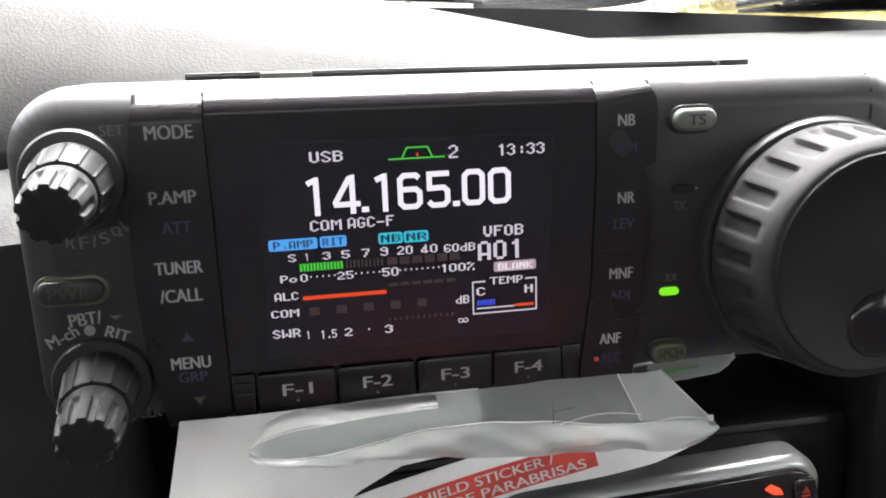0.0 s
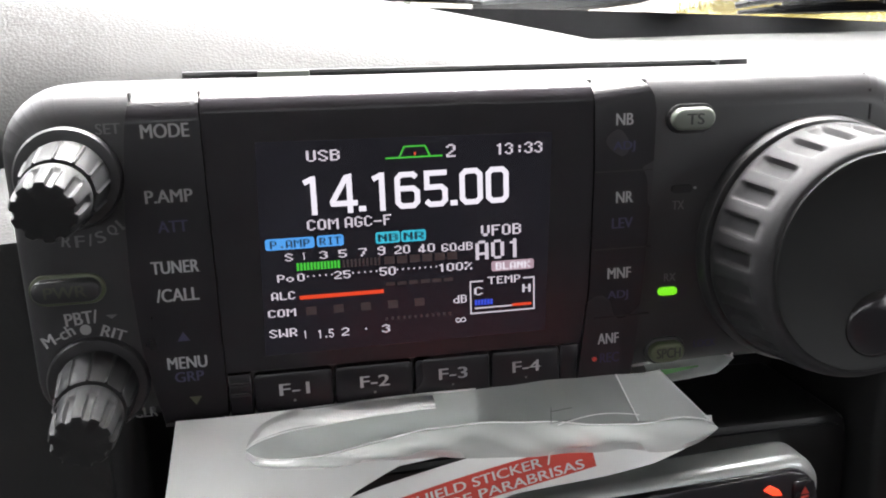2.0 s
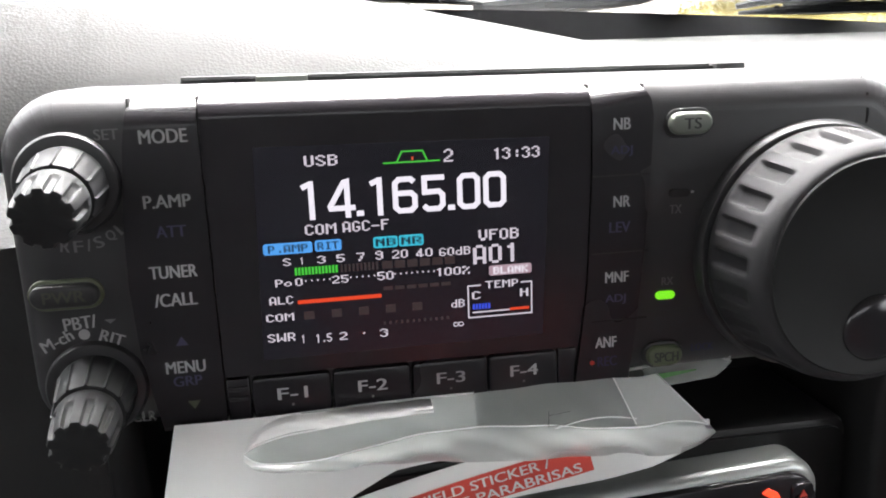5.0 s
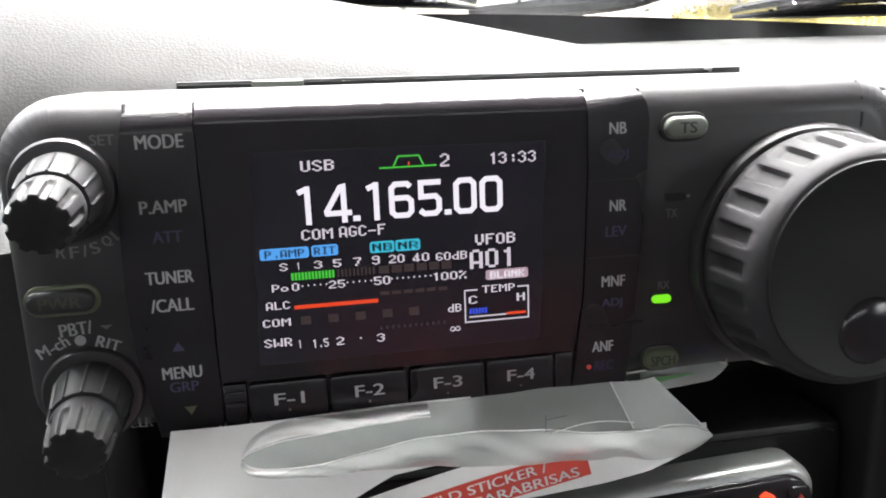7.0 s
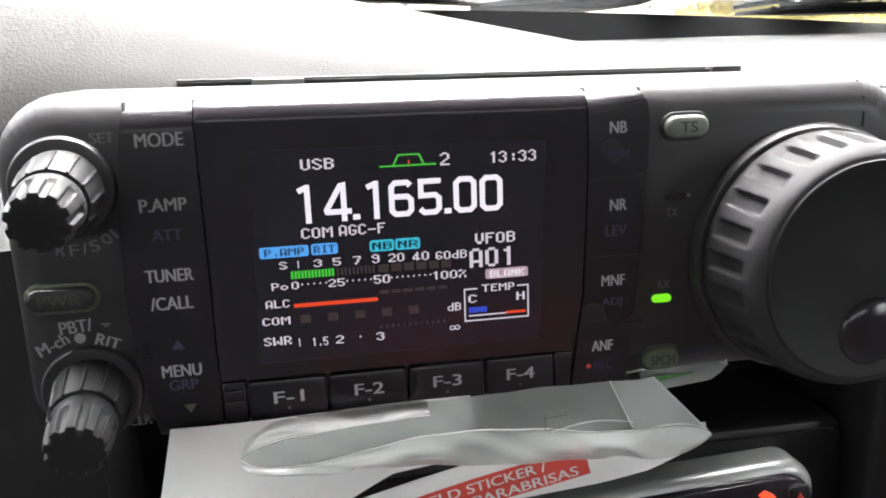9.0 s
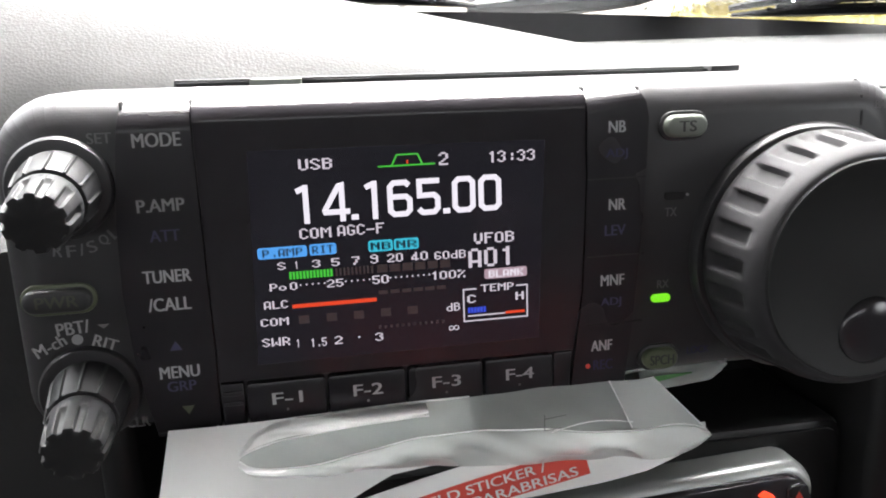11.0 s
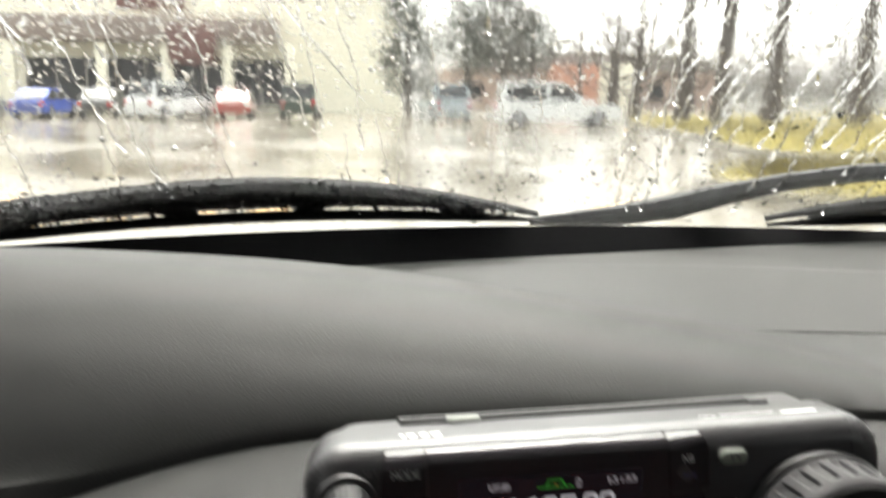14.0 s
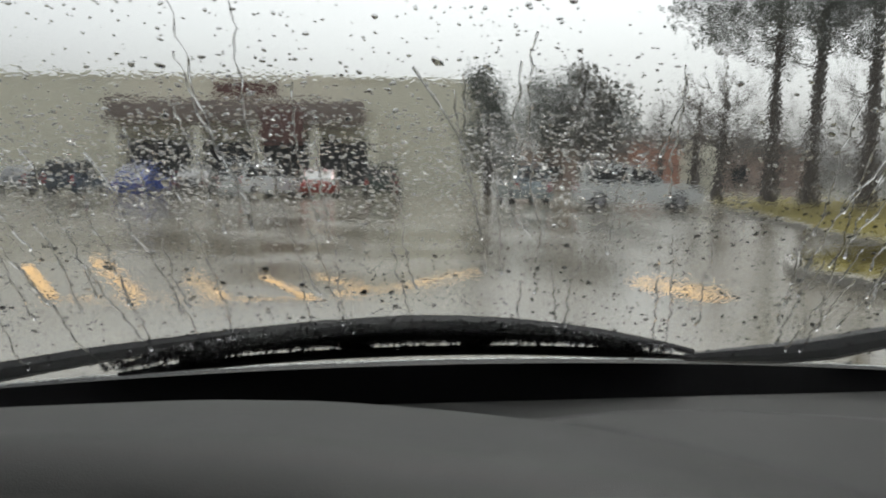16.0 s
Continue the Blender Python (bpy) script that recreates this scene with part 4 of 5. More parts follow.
for cx in (21.3, 22.2):
    bm = bmesh.new()
    curve_tube(bm, [((cx + 0.42 * math.cos(a)) * MM, SY, (-29.6 + 0.35 * math.sin(a)) * MM) for a in lin(0, 2 * math.pi, 13)], [0.0001] * 13, 4)
    part("readout", bm, S_SOFT, display)


# ---- the sticker pouch ----
def card_y(z):
    return -0.003 + 0.35 * (z + 0.044)


def card_at(x, z, lift=0.0):
    return (x * MM, card_y(z * MM) - lift + 0.0008 * math.sin(x * 0.09), z * MM)


card = thing("sticker_card", (0.01, -0.005, -0.08), label="white sticker card with a red printed stripe under the radio", category="card")


def left_sheet(u, v):
    """The left part of the card, curling towards the room at its foot, its lower edge cut away in a curve."""
    left, low = -27.4, float(np.interp(-27.4 + 51.4 * u, (-30, -12, -5, 2, 9.6, 21.7, 24), (-76, -68, -62, -56.7, -53.7, -52.7, -52.6)))
    z = -42.5 + (low + 42.5) * v
    x = left + 51.4 * u + 0.2 * (z + 43) * (1 - u)
    cx, cy, cz = card_at(x, z)
    return (cx, cy - 22.0 * min(0.0, cz + 0.050) ** 2, cz)


def right_sheet(u, v):
    x = -12 + 79.1 * u
    top = float(np.interp(x, (-12, 3.5, 23.7, 40, 67.1), (-60, -56.7, -53.2, -50, -50.6)))
    low = float(np.interp(x, (-12, 10, 29, 46, 55, 62, 66, 67.1), (-72, -66, -60, -58.4, -57.2, -55.3, -52.8, -51.6)))
    return card_at(x, top + (low - top) * v, 0.0006)


part("sheet", grid_sheet(left_sheet, lin(0, 1, 30), lin(0, 1, 16), 0.0003), M_PAPER, card, "white card", 80)
part("sheet", grid_sheet(right_sheet, lin(0, 1, 40), lin(0, 1, 8), 0.0003), M_PAPER, card, "white card", 80)
STRIPE = Matrix.Translation((43.9 * MM, 0, -56.5 * MM)) @ Matrix.Rotation(radians(-10.7), 4, "Y")


def on_card(bm, lift):
    for v in bm.verts:
        q = STRIPE @ v.co
        v.co = (q.x, card_y(q.z) - lift + 0.0008 * math.sin(q.x / MM * 0.09), q.z)
    return bm


bm = grid_sheet(lambda u, v: (u * MM, 0, v * MM), lin(-62, 0.2, 40), (0, 1.5, 3, 4.6))
part("stripe", on_card(bm, 0.0011), M_RED, card, "red printed stripe")
for text, x1, z, w in (("WINDSHIELD STICKER /", -7.4, 3.3, 36.0), ("GUIA DE PARABRISAS", -2.0, 1.15, 34.5)):
    t = letters(text, w * MM, 1.55 * MM)
    t.transform(Matrix.Translation(((x1 - w / 2) * MM, 0, z * MM)))
    part("stripe_lettering", on_card(t, 0.0013), M_WHITE, card, "white lettering")
bm = curve_tube(bmesh.new(), [(-0.0193 - 0.0015 * k / 6, card_y(-0.0425 - 0.002 * k) - 22.0 * min(0.0, 0.0075 - 0.002 * k) ** 2 - 0.0004, -0.0425 - 0.002 * k) for k in range(7)], [0.0001] * 7, 5)
part("crease", bm, M_PAPER, card)


def ribbon(pts, y0, y1, wave, closed=True, n=12):
    """A band of film: a smooth loop (x, z) drawn out in y, its front edge a little wavy."""
    m = len(pts)
    out = []
    for i in range(m if closed else m - 1):
        p0, p1, p2, p3 = (Vector(pts[(i + k) % m] if closed else pts[min(max(i + k, 0), m - 1)]) for k in (-1, 0, 1, 2))
        for s in range(n):
            t = s / n
            out.append(0.5 * ((2 * p1) + (p2 - p0) * t + (2 * p0 - 5 * p1 + 4 * p2 - p3) * t * t + (3 * p1 - p0 - 3 * p2 + p3) * t ** 3))
    if closed:
        out.append(out[0])
    us = range(len(out))

    def fn(i, v):
        q = out[i]
        y = y0 + (y1 - y0) * v + (1 - v) * wave * math.sin(q.x * 0.11 + 0.6)
        return (q.x * MM, y * MM, (q.y + 0.9 * v * v * 3) * MM)

    return grid_sheet(fn, us, (0, 0.12, 0.3, 0.6, 1.0))


def rim_of(pts, y0, wave, r, closed=True, n=12):
    sheet = ribbon(pts, y0, y0 + 1, wave, closed, n)
    sheet.verts.ensure_lookup_table()
    ring = [v.co.copy() for v in list(sheet.verts)[::5]]
    sheet.free()
    return curve_tube(bmesh.new(), ring, [r * MM] * len(ring), 5)


pouch = thing("plastic_pouch", (0.03, 0.0, -0.058), label="folded milky clear plastic pouch tucked under the radio", category="plastic bag")
LOOP_C = [(54, -43.4), (61, -42.6), (70, -41.9), (74.6, -41.9), (75.4, -42.8), (73.6, -45.2), (68, -46.4), (58.5, -46.6)]
LOW_X = (-16.1, -15, -12.5, -5, 5, 15, 25, 40, 50, 58, 62, 65, 67.1)
LOW_Z = (-47.1, -49.2, -50.4, -51.2, -50.6, -51.6, -52.9, -53.6, -54.8, -55.6, -55.2, -53.6, -51.6)
MID_X = (-16.1, -14.5, -11, -6, 3, 12, 22, 34, 45, 53, 60, 65, 67.1)
MID_Z = (-47.1, -48.6, -49.3, -49.4, -48.6, -46.9, -46.2, -47.6, -49.4, -49.9, -49.6, -50.4, -51.6)
LIP_X = (-16.1, -14.4, -11, -5, 5, 16)
LIP_Z = (-47.1, -45.9, -44.9, -44.1, -43.6, -43.2)
TOP_X = (-16.1, -14.6, -12, -8, 50, 58.2, 62, 67.1)
TOP_Z = (-47.1, -44.6, -43.2, -42.4, -42.0, -42.2, -46.2, -51.6)


def smooth_at(x, xs, zs):
    """A curve through the given places, softened over a few millimetres."""
    k = (-2.4, -1.2, 0.0, 1.2, 2.4)
    near = min(1.0, (x - xs[0]) / 4, (xs[-1] - x) / 4)
    return sum(float(np.interp(x + d * max(0.0, near), xs, zs)) for d in k) / len(k)


def band(x0, x1, upper, lower, y_top, y_low, wave, m=70, n=10):
    """One layer of film between two smooth edges; it bellies out between them."""
    def fn(x, v):
        a, b = smooth_at(x, *upper), smooth_at(x, *lower)
        y = y_top + (y_low - y_top) * v - wave * math.sin(math.pi * v) + 0.35 * math.sin(0.21 * x + 4 * v) + 0.18 * math.sin(0.55 * x - 7 * v)
        return (x * MM, y * MM, (a + (b - a) * v) * MM)
    return grid_sheet(fn, lin(x0, x1, m), lin(0, 1, n))


def hem(x0, x1, edge, y, r, m=70):
    """The folded edge of a layer of film, its bright scatter put into a whiter tint."""
    return curve_tube(bmesh.new(), [(x * MM, (y + 0.35 * math.sin(0.21 * x) + 0.18 * math.sin(0.55 * x)) * MM, smooth_at(x, *edge) * MM) for x in lin(x0, x1, m)], [r * MM] * m, 6)


TOP, LIP, MID, LOW = (TOP_X, TOP_Z), (LIP_X, LIP_Z), (MID_X, MID_Z), (LOW_X, LOW_Z)
back = part("back_layer", band(-16, 67, TOP, LOW, -2.9, -7.6, 0.5), M_FILM_THIN, pouch, "thin clear film", 80)
part("hem", hem(-16, 67, LOW, -7.7, 0.14), M_FILM_EDGE, back)
front = part("front_layer", band(-16, 67, MID, LOW, -7.4, -8.6, 0.9), M_FILM, pouch, "slack milky film", 80)
part("hem", hem(-16, 67, MID, -7.5, 0.15), M_FILM_EDGE, front)
roll = part("rolled_lip", band(-16, 16, TOP, LIP, -3.4, -6.6, 0.6, 40), M_FILM_EDGE, pouch, "rolled edge of milky film", 80)
part("hem", hem(-16, 16, LIP, -6.7, 0.14, 40), M_FILM_EDGE, roll)


def end_panel(u, v):
    """The doubled end of the pouch beside its sealed edge."""
    top, low = Vector((49.7 + 8.3 * u, -41.9)), Vector((52.8 + 14.2 * u, -49.8 - 1.8 * u))
    q = top.lerp(low, v)
    return (q.x * MM, (-3.2 - 3.6 * v - 0.7 * math.sin(math.pi * u)) * MM, q.y * MM)


end = part("end_panel", grid_sheet(end_panel, lin(0, 1, 14), lin(0, 1, 10)), M_FILM, pouch, "doubled end of milky film", 80)
part("hem", curve_tube(bmesh.new(), [end_panel(0, v) for v in lin(0, 1, 10)], [0.00014] * 10, 5), M_FILM_EDGE, end)
part("hem", curve_tube(bmesh.new(), [end_panel(1, v) for v in lin(0, 1, 10)], [0.00014] * 10, 5), M_FILM_EDGE, end)
wavelet = [(x * MM, -0.0088, (-47.9 + 1.1 * math.sin((x - 37) * 0.21) + 0.02 * (x - 37)) * MM) for x in lin(37, 52, 24)]
part("crease", curve_tube(bmesh.new(), wavelet, [0.00009] * 24, 5), M_FILM_EDGE, front)


def side_flap(u, v):
    top = float(np.interp(u, (58, 66, 74, 75.4), (-43.4, -42.4, -42.1, -42.8)))
    low = float(np.interp(u, (58, 66, 72, 75.4), (-46.6, -46.6, -45.6, -42.9)))
    return (u * MM, (3.4 - 2.2 * v + 0.4 * math.sin(0.5 * u)) * MM, (top + (low - top) * v) * MM)


part("side_flap", grid_sheet(side_flap, lin(58, 75.4, 20), lin(0, 1, 8)), M_FILM_THIN, pouch, "small folded flap of film", 80)
fold = part("fold", ribbon(LOOP_C, 2, 9, 0.5), M_FILM_THIN, pouch, "folded band of milky film", 80)
part("rim", rim_of(LOOP_C, 2, 0.5, 0.26), M_FILM_EDGE, fold)
bm = grid_sheet(lambda u, v: (u * MM, (0.8 + 0.3 * v) * MM, (-45.2 + 0.15 * (u - 59) + 0.55 * v * (1 - (u - 59) / 9)) * MM), lin(59, 68, 8), (0, 1, 2))
part("insert", bm, material("pale_green_print", (0.18, 0.42, 0.16), 0.5), pouch, "pale green slip inside the pouch")
bm = bmesh.new()
for a, b in (((36.3, -45.2), (36.3, -48.8)), ((36.3, -46.0), (40.2, -45.6)), ((36.3, -48.2), (40.0, -47.9))):
    curve_tube(bm, [(a[0] * MM, -0.0072, a[1] * MM), (b[0] * MM, -0.0072, b[1] * MM)], [0.00006] * 2, 4)
part("seal_mark", bm, M_LEGEND_DIM, pouch)

# ---- wipers ----
def wiper(x_tip, s_tip, x_root, s_root, bow_s, label):
    """A wiper lying on the glass: rubber blade, a bowed bridge frame with claws, and its arm."""
    mid = ((x_tip + x_root) / 2, (s_tip + s_root) / 2)
    base = on_glass(mid[0], mid[1], 0.0)
    w = thing("wiper", base, label=label, category="wiper", group="windscreen wipers")
    n = 25
    span = [(x_root + (x_tip - x_root) * k / (n - 1), s_root + (s_tip - s_root) * k / (n - 1), k / (n - 1)) for k in range(n)]
    bm = bmesh.new()
    curve_tube(bm, [on_glass(x, s + bow_s * 0.3 * 4 * t * (1 - t), 0.004) for x, s, t in span], [0.0055 * (0.35 + 0.65 * min(1.0, 6 * t, 6 * (1 - t))) for _, _, t in span], 6)
    part("blade", bm, M_WIPER, w, "black rubber blade")
    bm = bmesh.new()
    curve_tube(bm, [on_glass(x, s + bow_s * 4 * t * (1 - t) * (1 - 0.12 * abs(t - 0.5)), 0.012) for x, s, t in span], [0.003 + 0.0055 * (4 * t * (1 - t)) for _, _, t in span], 6)
    br = part("bridge", bm, M_WIPER, w, "bowed black bridge")
    bm = bmesh.new()
    for a, b in ((0.1, 0.42), (0.58, 0.9)):
        pts = []
        for k in range(9):
            t = a + (b - a) * k / 8
            x, s = x_root + (x_tip - x_root) * t, s_root + (s_tip - s_root) * t
            f = 4 * (k / 8) * (1 - k / 8)
            pts.append(on_glass(x, s + bow_s * 0.25 * 4 * t * (1 - t) + 0.55 * bow_s * f * (4 * t * (1 - t)), 0.009))
        curve_tube(bm, pts, [0.005] * 9, 6)
    part("claw", bm, M_WIPER, w)
    bm = bmesh.new()
    web = [(on_glass(x, s + bow_s * 0.34 * 4 * t * (1 - t), 0.012), on_glass(x, s + bow_s * (0.9 if 0.3 < t < 0.7 else 0.72) * 4 * t * (1 - t), 0.013)) for x, s, t in span[2:-2]]
    lo, hi = [bm.verts.new(a) for a, _ in web], [bm.verts.new(b) for _, b in web]
    for k in range(len(web) - 1):
        bm.faces.new((lo[k], lo[k + 1], hi[k + 1], hi[k]))
    bmesh.ops.solidify(bm, geom=bm.faces[:], thickness=0.002)
    part("web", bm, M_WIPER, w, "dark wet bridge plate")
    bm = bmesh.new()
    curve_tube(bm, [on_glass(x, s + bow_s * 0.62 * 4 * t * (1 - t), 0.009) for x, s, t in span[3:-3]], [0.0035] * (n - 6), 6)
    part("inner_rail", bm, M_WIPER, w)
    return w


wp = wiper(0.158, 0.010, -0.42, 0.008, 0.052, "black bridge-type wiper resting wet on the windscreen")
bm = bmesh.new()
curve_tube(bm, [on_glass(x, s, 0.02) for x, s in ((-0.13, 0.055), (-0.22, 0.050), (-0.32, 0.038), (-0.45, 0.018), (-0.62, -0.012))], [0.003, 0.006, 0.007, 0.009, 0.011], 6)
part("arm", bm, M_WIPER, wp, "black wiper arm")
wr = wiper(0.80, 0.03, 0.395, 0.006, 0.035, "black bridge-type wiper at the far side")
bm = bmesh.new()
curve_tube(bm, [on_glass(x, s, 0.02) for x, s in ((0.155, -0.012), (0.20, -0.008), (0.25, -0.001), (0.30, 0.013), (0.35, 0.036), (0.40, 0.055), (0.46, 0.070), (0.6, 0.095), (0.75, 0.115))], [0.004, 0.008, 0.011, 0.013, 0.011, 0.009, 0.009, 0.009, 0.009], 8)
part("arm", bm, M_WIPER, wr, "thick black wiper arm with beads of rain")

# ---- rain on the glass ----
rng = np.random.RandomState(7)


def rain_drops(count, smax):
    verts, faces = [], []
    n, rings = 8, ((1.0, 0.0), (0.9, 0.3), (0.7, 0.6), (0.4, 0.88))
    for d in range(count):
        kind = rng.uniform()
        x, s = rng.uniform(-0.62, 0.68), 0.012 + (smax - 0.012) * rng.uniform() ** 0.95
        if s > 0.33 and rng.uniform() < (0.75 if -0.02 < x < 0.25 else 0.45):
            continue
        big = rng.uniform()
        r = 0.0005 + 0.0009 * rng.uniform() + (0.0014 * rng.uniform() if big > 0.75 else 0) + (0.0016 * rng.uniform() if big > 0.96 else 0)
        long_, lean, swell = rng.uniform(0.5, 1.2), rng.uniform(-0.5, 0.5), rng.uniform(0.18, 0.42)
        if kind < 0.3:       # the driver's side, swept by the wind into leaning dashes
            x, s, long_, lean = rng.uniform(-0.62, 0.06), rng.normal(0.285, 0.038), rng.uniform(0.35, 0.7), rng.uniform(-1.0, 0.2)
            r, swell = 0.0008 + 0.0016 * rng.uniform() ** 1.5, rng.uniform(0.2, 0.36)
        elif kind < 0.5:     # beads gathered on the glass before the parked blade
            x, r, swell = rng.uniform(-0.43, 0.13), 0.0006 + 0.0013 * rng.uniform(), rng.uniform(0.26, 0.45)
            s = rng.uniform(0.018, 0.022 + 0.062 * (1 - ((x + 0.15) / 0.3) ** 2))
        h = r * swell
        i0 = len(verts)
        wob = rng.uniform(0.82, 1.18, n)
        for f, g in rings:
            for q in range(n):
                a = 2 * math.pi * q / n
                du, ds = r * f * wob[q] * math.cos(a), r * f * wob[q] * math.sin(a) * long_
                verts.append(on_glass(x + du + lean * ds, s + ds, 0.00104 + h * g))
        verts.append(on_glass(x, s, 0.00104 + h))
        faces.append([i0 + q for q in range(n)][::-1])
        for ring in range(3):
            for q in range(n):
                a, b = i0 + ring * n + q, i0 + ring * n + (q + 1) % n
                faces.append([a, b, b + n, a + n])
        for q in range(n):
            faces.append([i0 + 3 * n + q, i0 + 3 * n + (q + 1) % n, i0 + 4 * n])
    me = bpy.data.meshes.new("raindrops")
    me.from_pydata(verts, [], faces)
    me.materials.append(M_WATER)
    smooth(me, 75)
    ob = new("raindrops", me)
    ob.matrix_world = CAR
    return tagged(ob, "clear raindrops scattered over the windscreen glass", "raindrops", kind="stuff")


rain_drops(21000, 0.5)


def rivulets(count):
    """Thin wandering runs of water down the glass."""
    bm = bmesh.new()
    for _ in range(count):
        x = rng.uniform(-0.55, 0.62) if rng.uniform() < 0.55 else rng.uniform(0.2, 0.62)
        s1 = rng.uniform(0.12, 0.44)
        s0 = max(0.03, s1 - rng.uniform(0.05, 0.22))
        m = int((s1 - s0) / 0.006) + 3
        drift = rng.uniform(-0.12, 0.12) + (0.1 if x > 0.25 else -0.16) * 0.5
        pts, rad, w = [], [], 0.0
        for k in range(m):
            s = s1 + (s0 - s1) * k / (m - 1)
            w += rng.uniform(-0.0022, 0.0022)
            w *= 0.9
            pts.append(on_glass(x + w + drift * (s - s1), s, 0.0016))
            rad.append(0.0005 + 0.0005 * abs(math.sin(k * 0.7 + x * 40)) + (0.0008 if k > m - 3 else 0))
        curve_tube(bm, pts, rad, 6)
    run = ((-0.126, 0.369), (-0.107, 0.335), (-0.085, 0.291), (-0.058, 0.243), (-0.036, 0.208), (-0.017, 0.176))
    curve_tube(bm, [on_glass(x, s, 0.0018) for x, s in run], [0.0011, 0.0009, 0.0010, 0.0008, 0.0009, 0.0005], 6)
    return solo("rivulets", bm, M_WATER, label="thin wavy runs of rainwater on the windscreen", category="water", kind="stuff")


rivulets(130)

# ---- outside ----
bm = grid_sheet(lambda u, v: (u, v, 0), (-1500, -60, -20, 0, 20, 60, 1500), (-300, -20, 0, 20, 60, 200, 2500))
solo("ground", bm, M_ASPHALT, WORLD, label="wet grey asphalt car park with shallow puddles", category="ground", kind="structure")


def stroke(pts, width):
    bm = bmesh.new()
    for (x0, y0), (x1, y1) in zip(pts, pts[1:]):
        d = Vector((x1 - x0, y1 - y0)).normalized() * width / 2
        bm.faces.new([bm.verts.new(p) for p in ((x0 + d.y, y0 - d.x, 0.004), (x1 + d.y, y1 - d.x, 0.004), (x1 - d.y, y1 + d.x, 0.004), (x0 - d.y, y0 + d.x, 0.004))])
    return bm


for pts, w in (([(-5.19, 10.06), (-3.59, 7.33)], 0.13), ([(-4.64, 10.8), (-2.79, 7.37)], 0.13), ([(-2.86, 9.07), (-2.05, 7.59)], 0.1), ([(-2.0, 9.14), (-1.2, 7.46)], 0.12),
               ([(-1.37, 9.18), (-0.64, 8.06)], 0.1), ([(-1.02, 7.76), (-0.41, 8.28), (0.58, 9.89)], 0.14), ([(-3.7, 7.35), (-1.1, 7.45)], 0.07), ([(2.4, 9.0), (2.92, 7.7)], 0.42)):
    solo("painted_line", stroke(pts, w), M_LINE, WORLD, label="worn yellow painted line on wet asphalt", category="road marking", group="yellow markings", kind="structure")


def island(outline, top, name_label):
    """A raised grass island inside a concrete kerb."""
    isl = thing("grass_island", (*outline[0], 0), WORLD, label=name_label, category="grass island", kind="structure")
    c = Vector((sum(p[0] for p in outline) / len(outline), sum(p[1] for p in outline) / len(outline)))
    bm = bmesh.new()
    outer = [Vector(p) for p in outline]
    inner = [p + (c - p).normalized() * 0.18 for p in outer]
    rows = [[(p.x, p.y, 0) for p in outer], [(p.x, p.y, 0.14) for p in outer], [(p.x, p.y, 0.14) for p in inner], [(p.x, p.y, 0.1) for p in inner]]
    vs = [[bm.verts.new(q) for q in r] for r in rows]
    m = len(outer)
    for a, b in zip(vs, vs[1:]):
        for i in range(m):
            bm.faces.new((a[i], a[(i + 1) % m], b[(i + 1) % m], b[i]))
    bmesh.ops.recalc_face_normals(bm, faces=bm.faces[:])
    part("kerb", bm, M_KERB, isl, "wet concrete kerb", 30)
    bm = bmesh.new()
    rings = []
    for f, h in ((0.0, 0.1), (0.12, 0.2), (0.35, 0.1 + top * 0.7), (0.7, 0.1 + top)):
        rings.append([bm.verts.new((*(p + (c - p) * f), h)) for p in inner])
    for a, b in zip(rings, rings[1:]):
        for i in range(m):
            bm.faces.new((a[i], a[(i + 1) % m], b[(i + 1) % m], b[i]))
    bm.faces.new(rings[-1])
    bmesh.ops.recalc_face_normals(bm, faces=bm.faces[:])
    part("turf", bm, M_GRASS, isl, "brownish winter grass", 80)
    # tufts
    verts, faces = [], []
    r = np.random.RandomState(len(outline))
    for _ in range(2600):
        a = outer[r.randint(m)]
        b = outer[r.randint(m)]
        q = c + (a - c) * r.uniform(0, 0.97) * 0.5 + (b - c) * r.uniform(0, 0.97) * 0.5
        h, l = r.uniform(0.04, 0.13), r.uniform(-0.06, 0.06, 2)
        i0 = len(verts)
        z0 = 0.12
        verts += [(q.x - 0.02, q.y, z0), (q.x + 0.02, q.y, z0), (q.x + l[0], q.y + l[1], z0 + top * 0.6 + h)]
        faces.append((i0, i0 + 1, i0 + 2))
    me = bpy.data.meshes.new("tufts")
    me.from_pydata([Vector(v) - BASE[isl.name] for v in verts], [], faces)
    me.materials.append(M_GRASS)
    ob = new("tufts", me)
    ob.parent = isl
    tagged(ob, kind="stuff")


island([(4.45, 9.6), (4.75, 10.4), (5.6, 11.5), (7.0, 12.3), (10.5, 12.4), (10.5, 7.0), (5.2, 7.2), (4.75, 8.0)], 0.12, "low kerbed island of wet winter grass")
island([(8.3, 13.9), (8.2, 15.5), (9.6, 21), (12.2, 34), (15.5, 44), (40, 44), (40, 16), (14, 13.6)], 0.3, "broad kerbed strip of brownish grass under the trees")


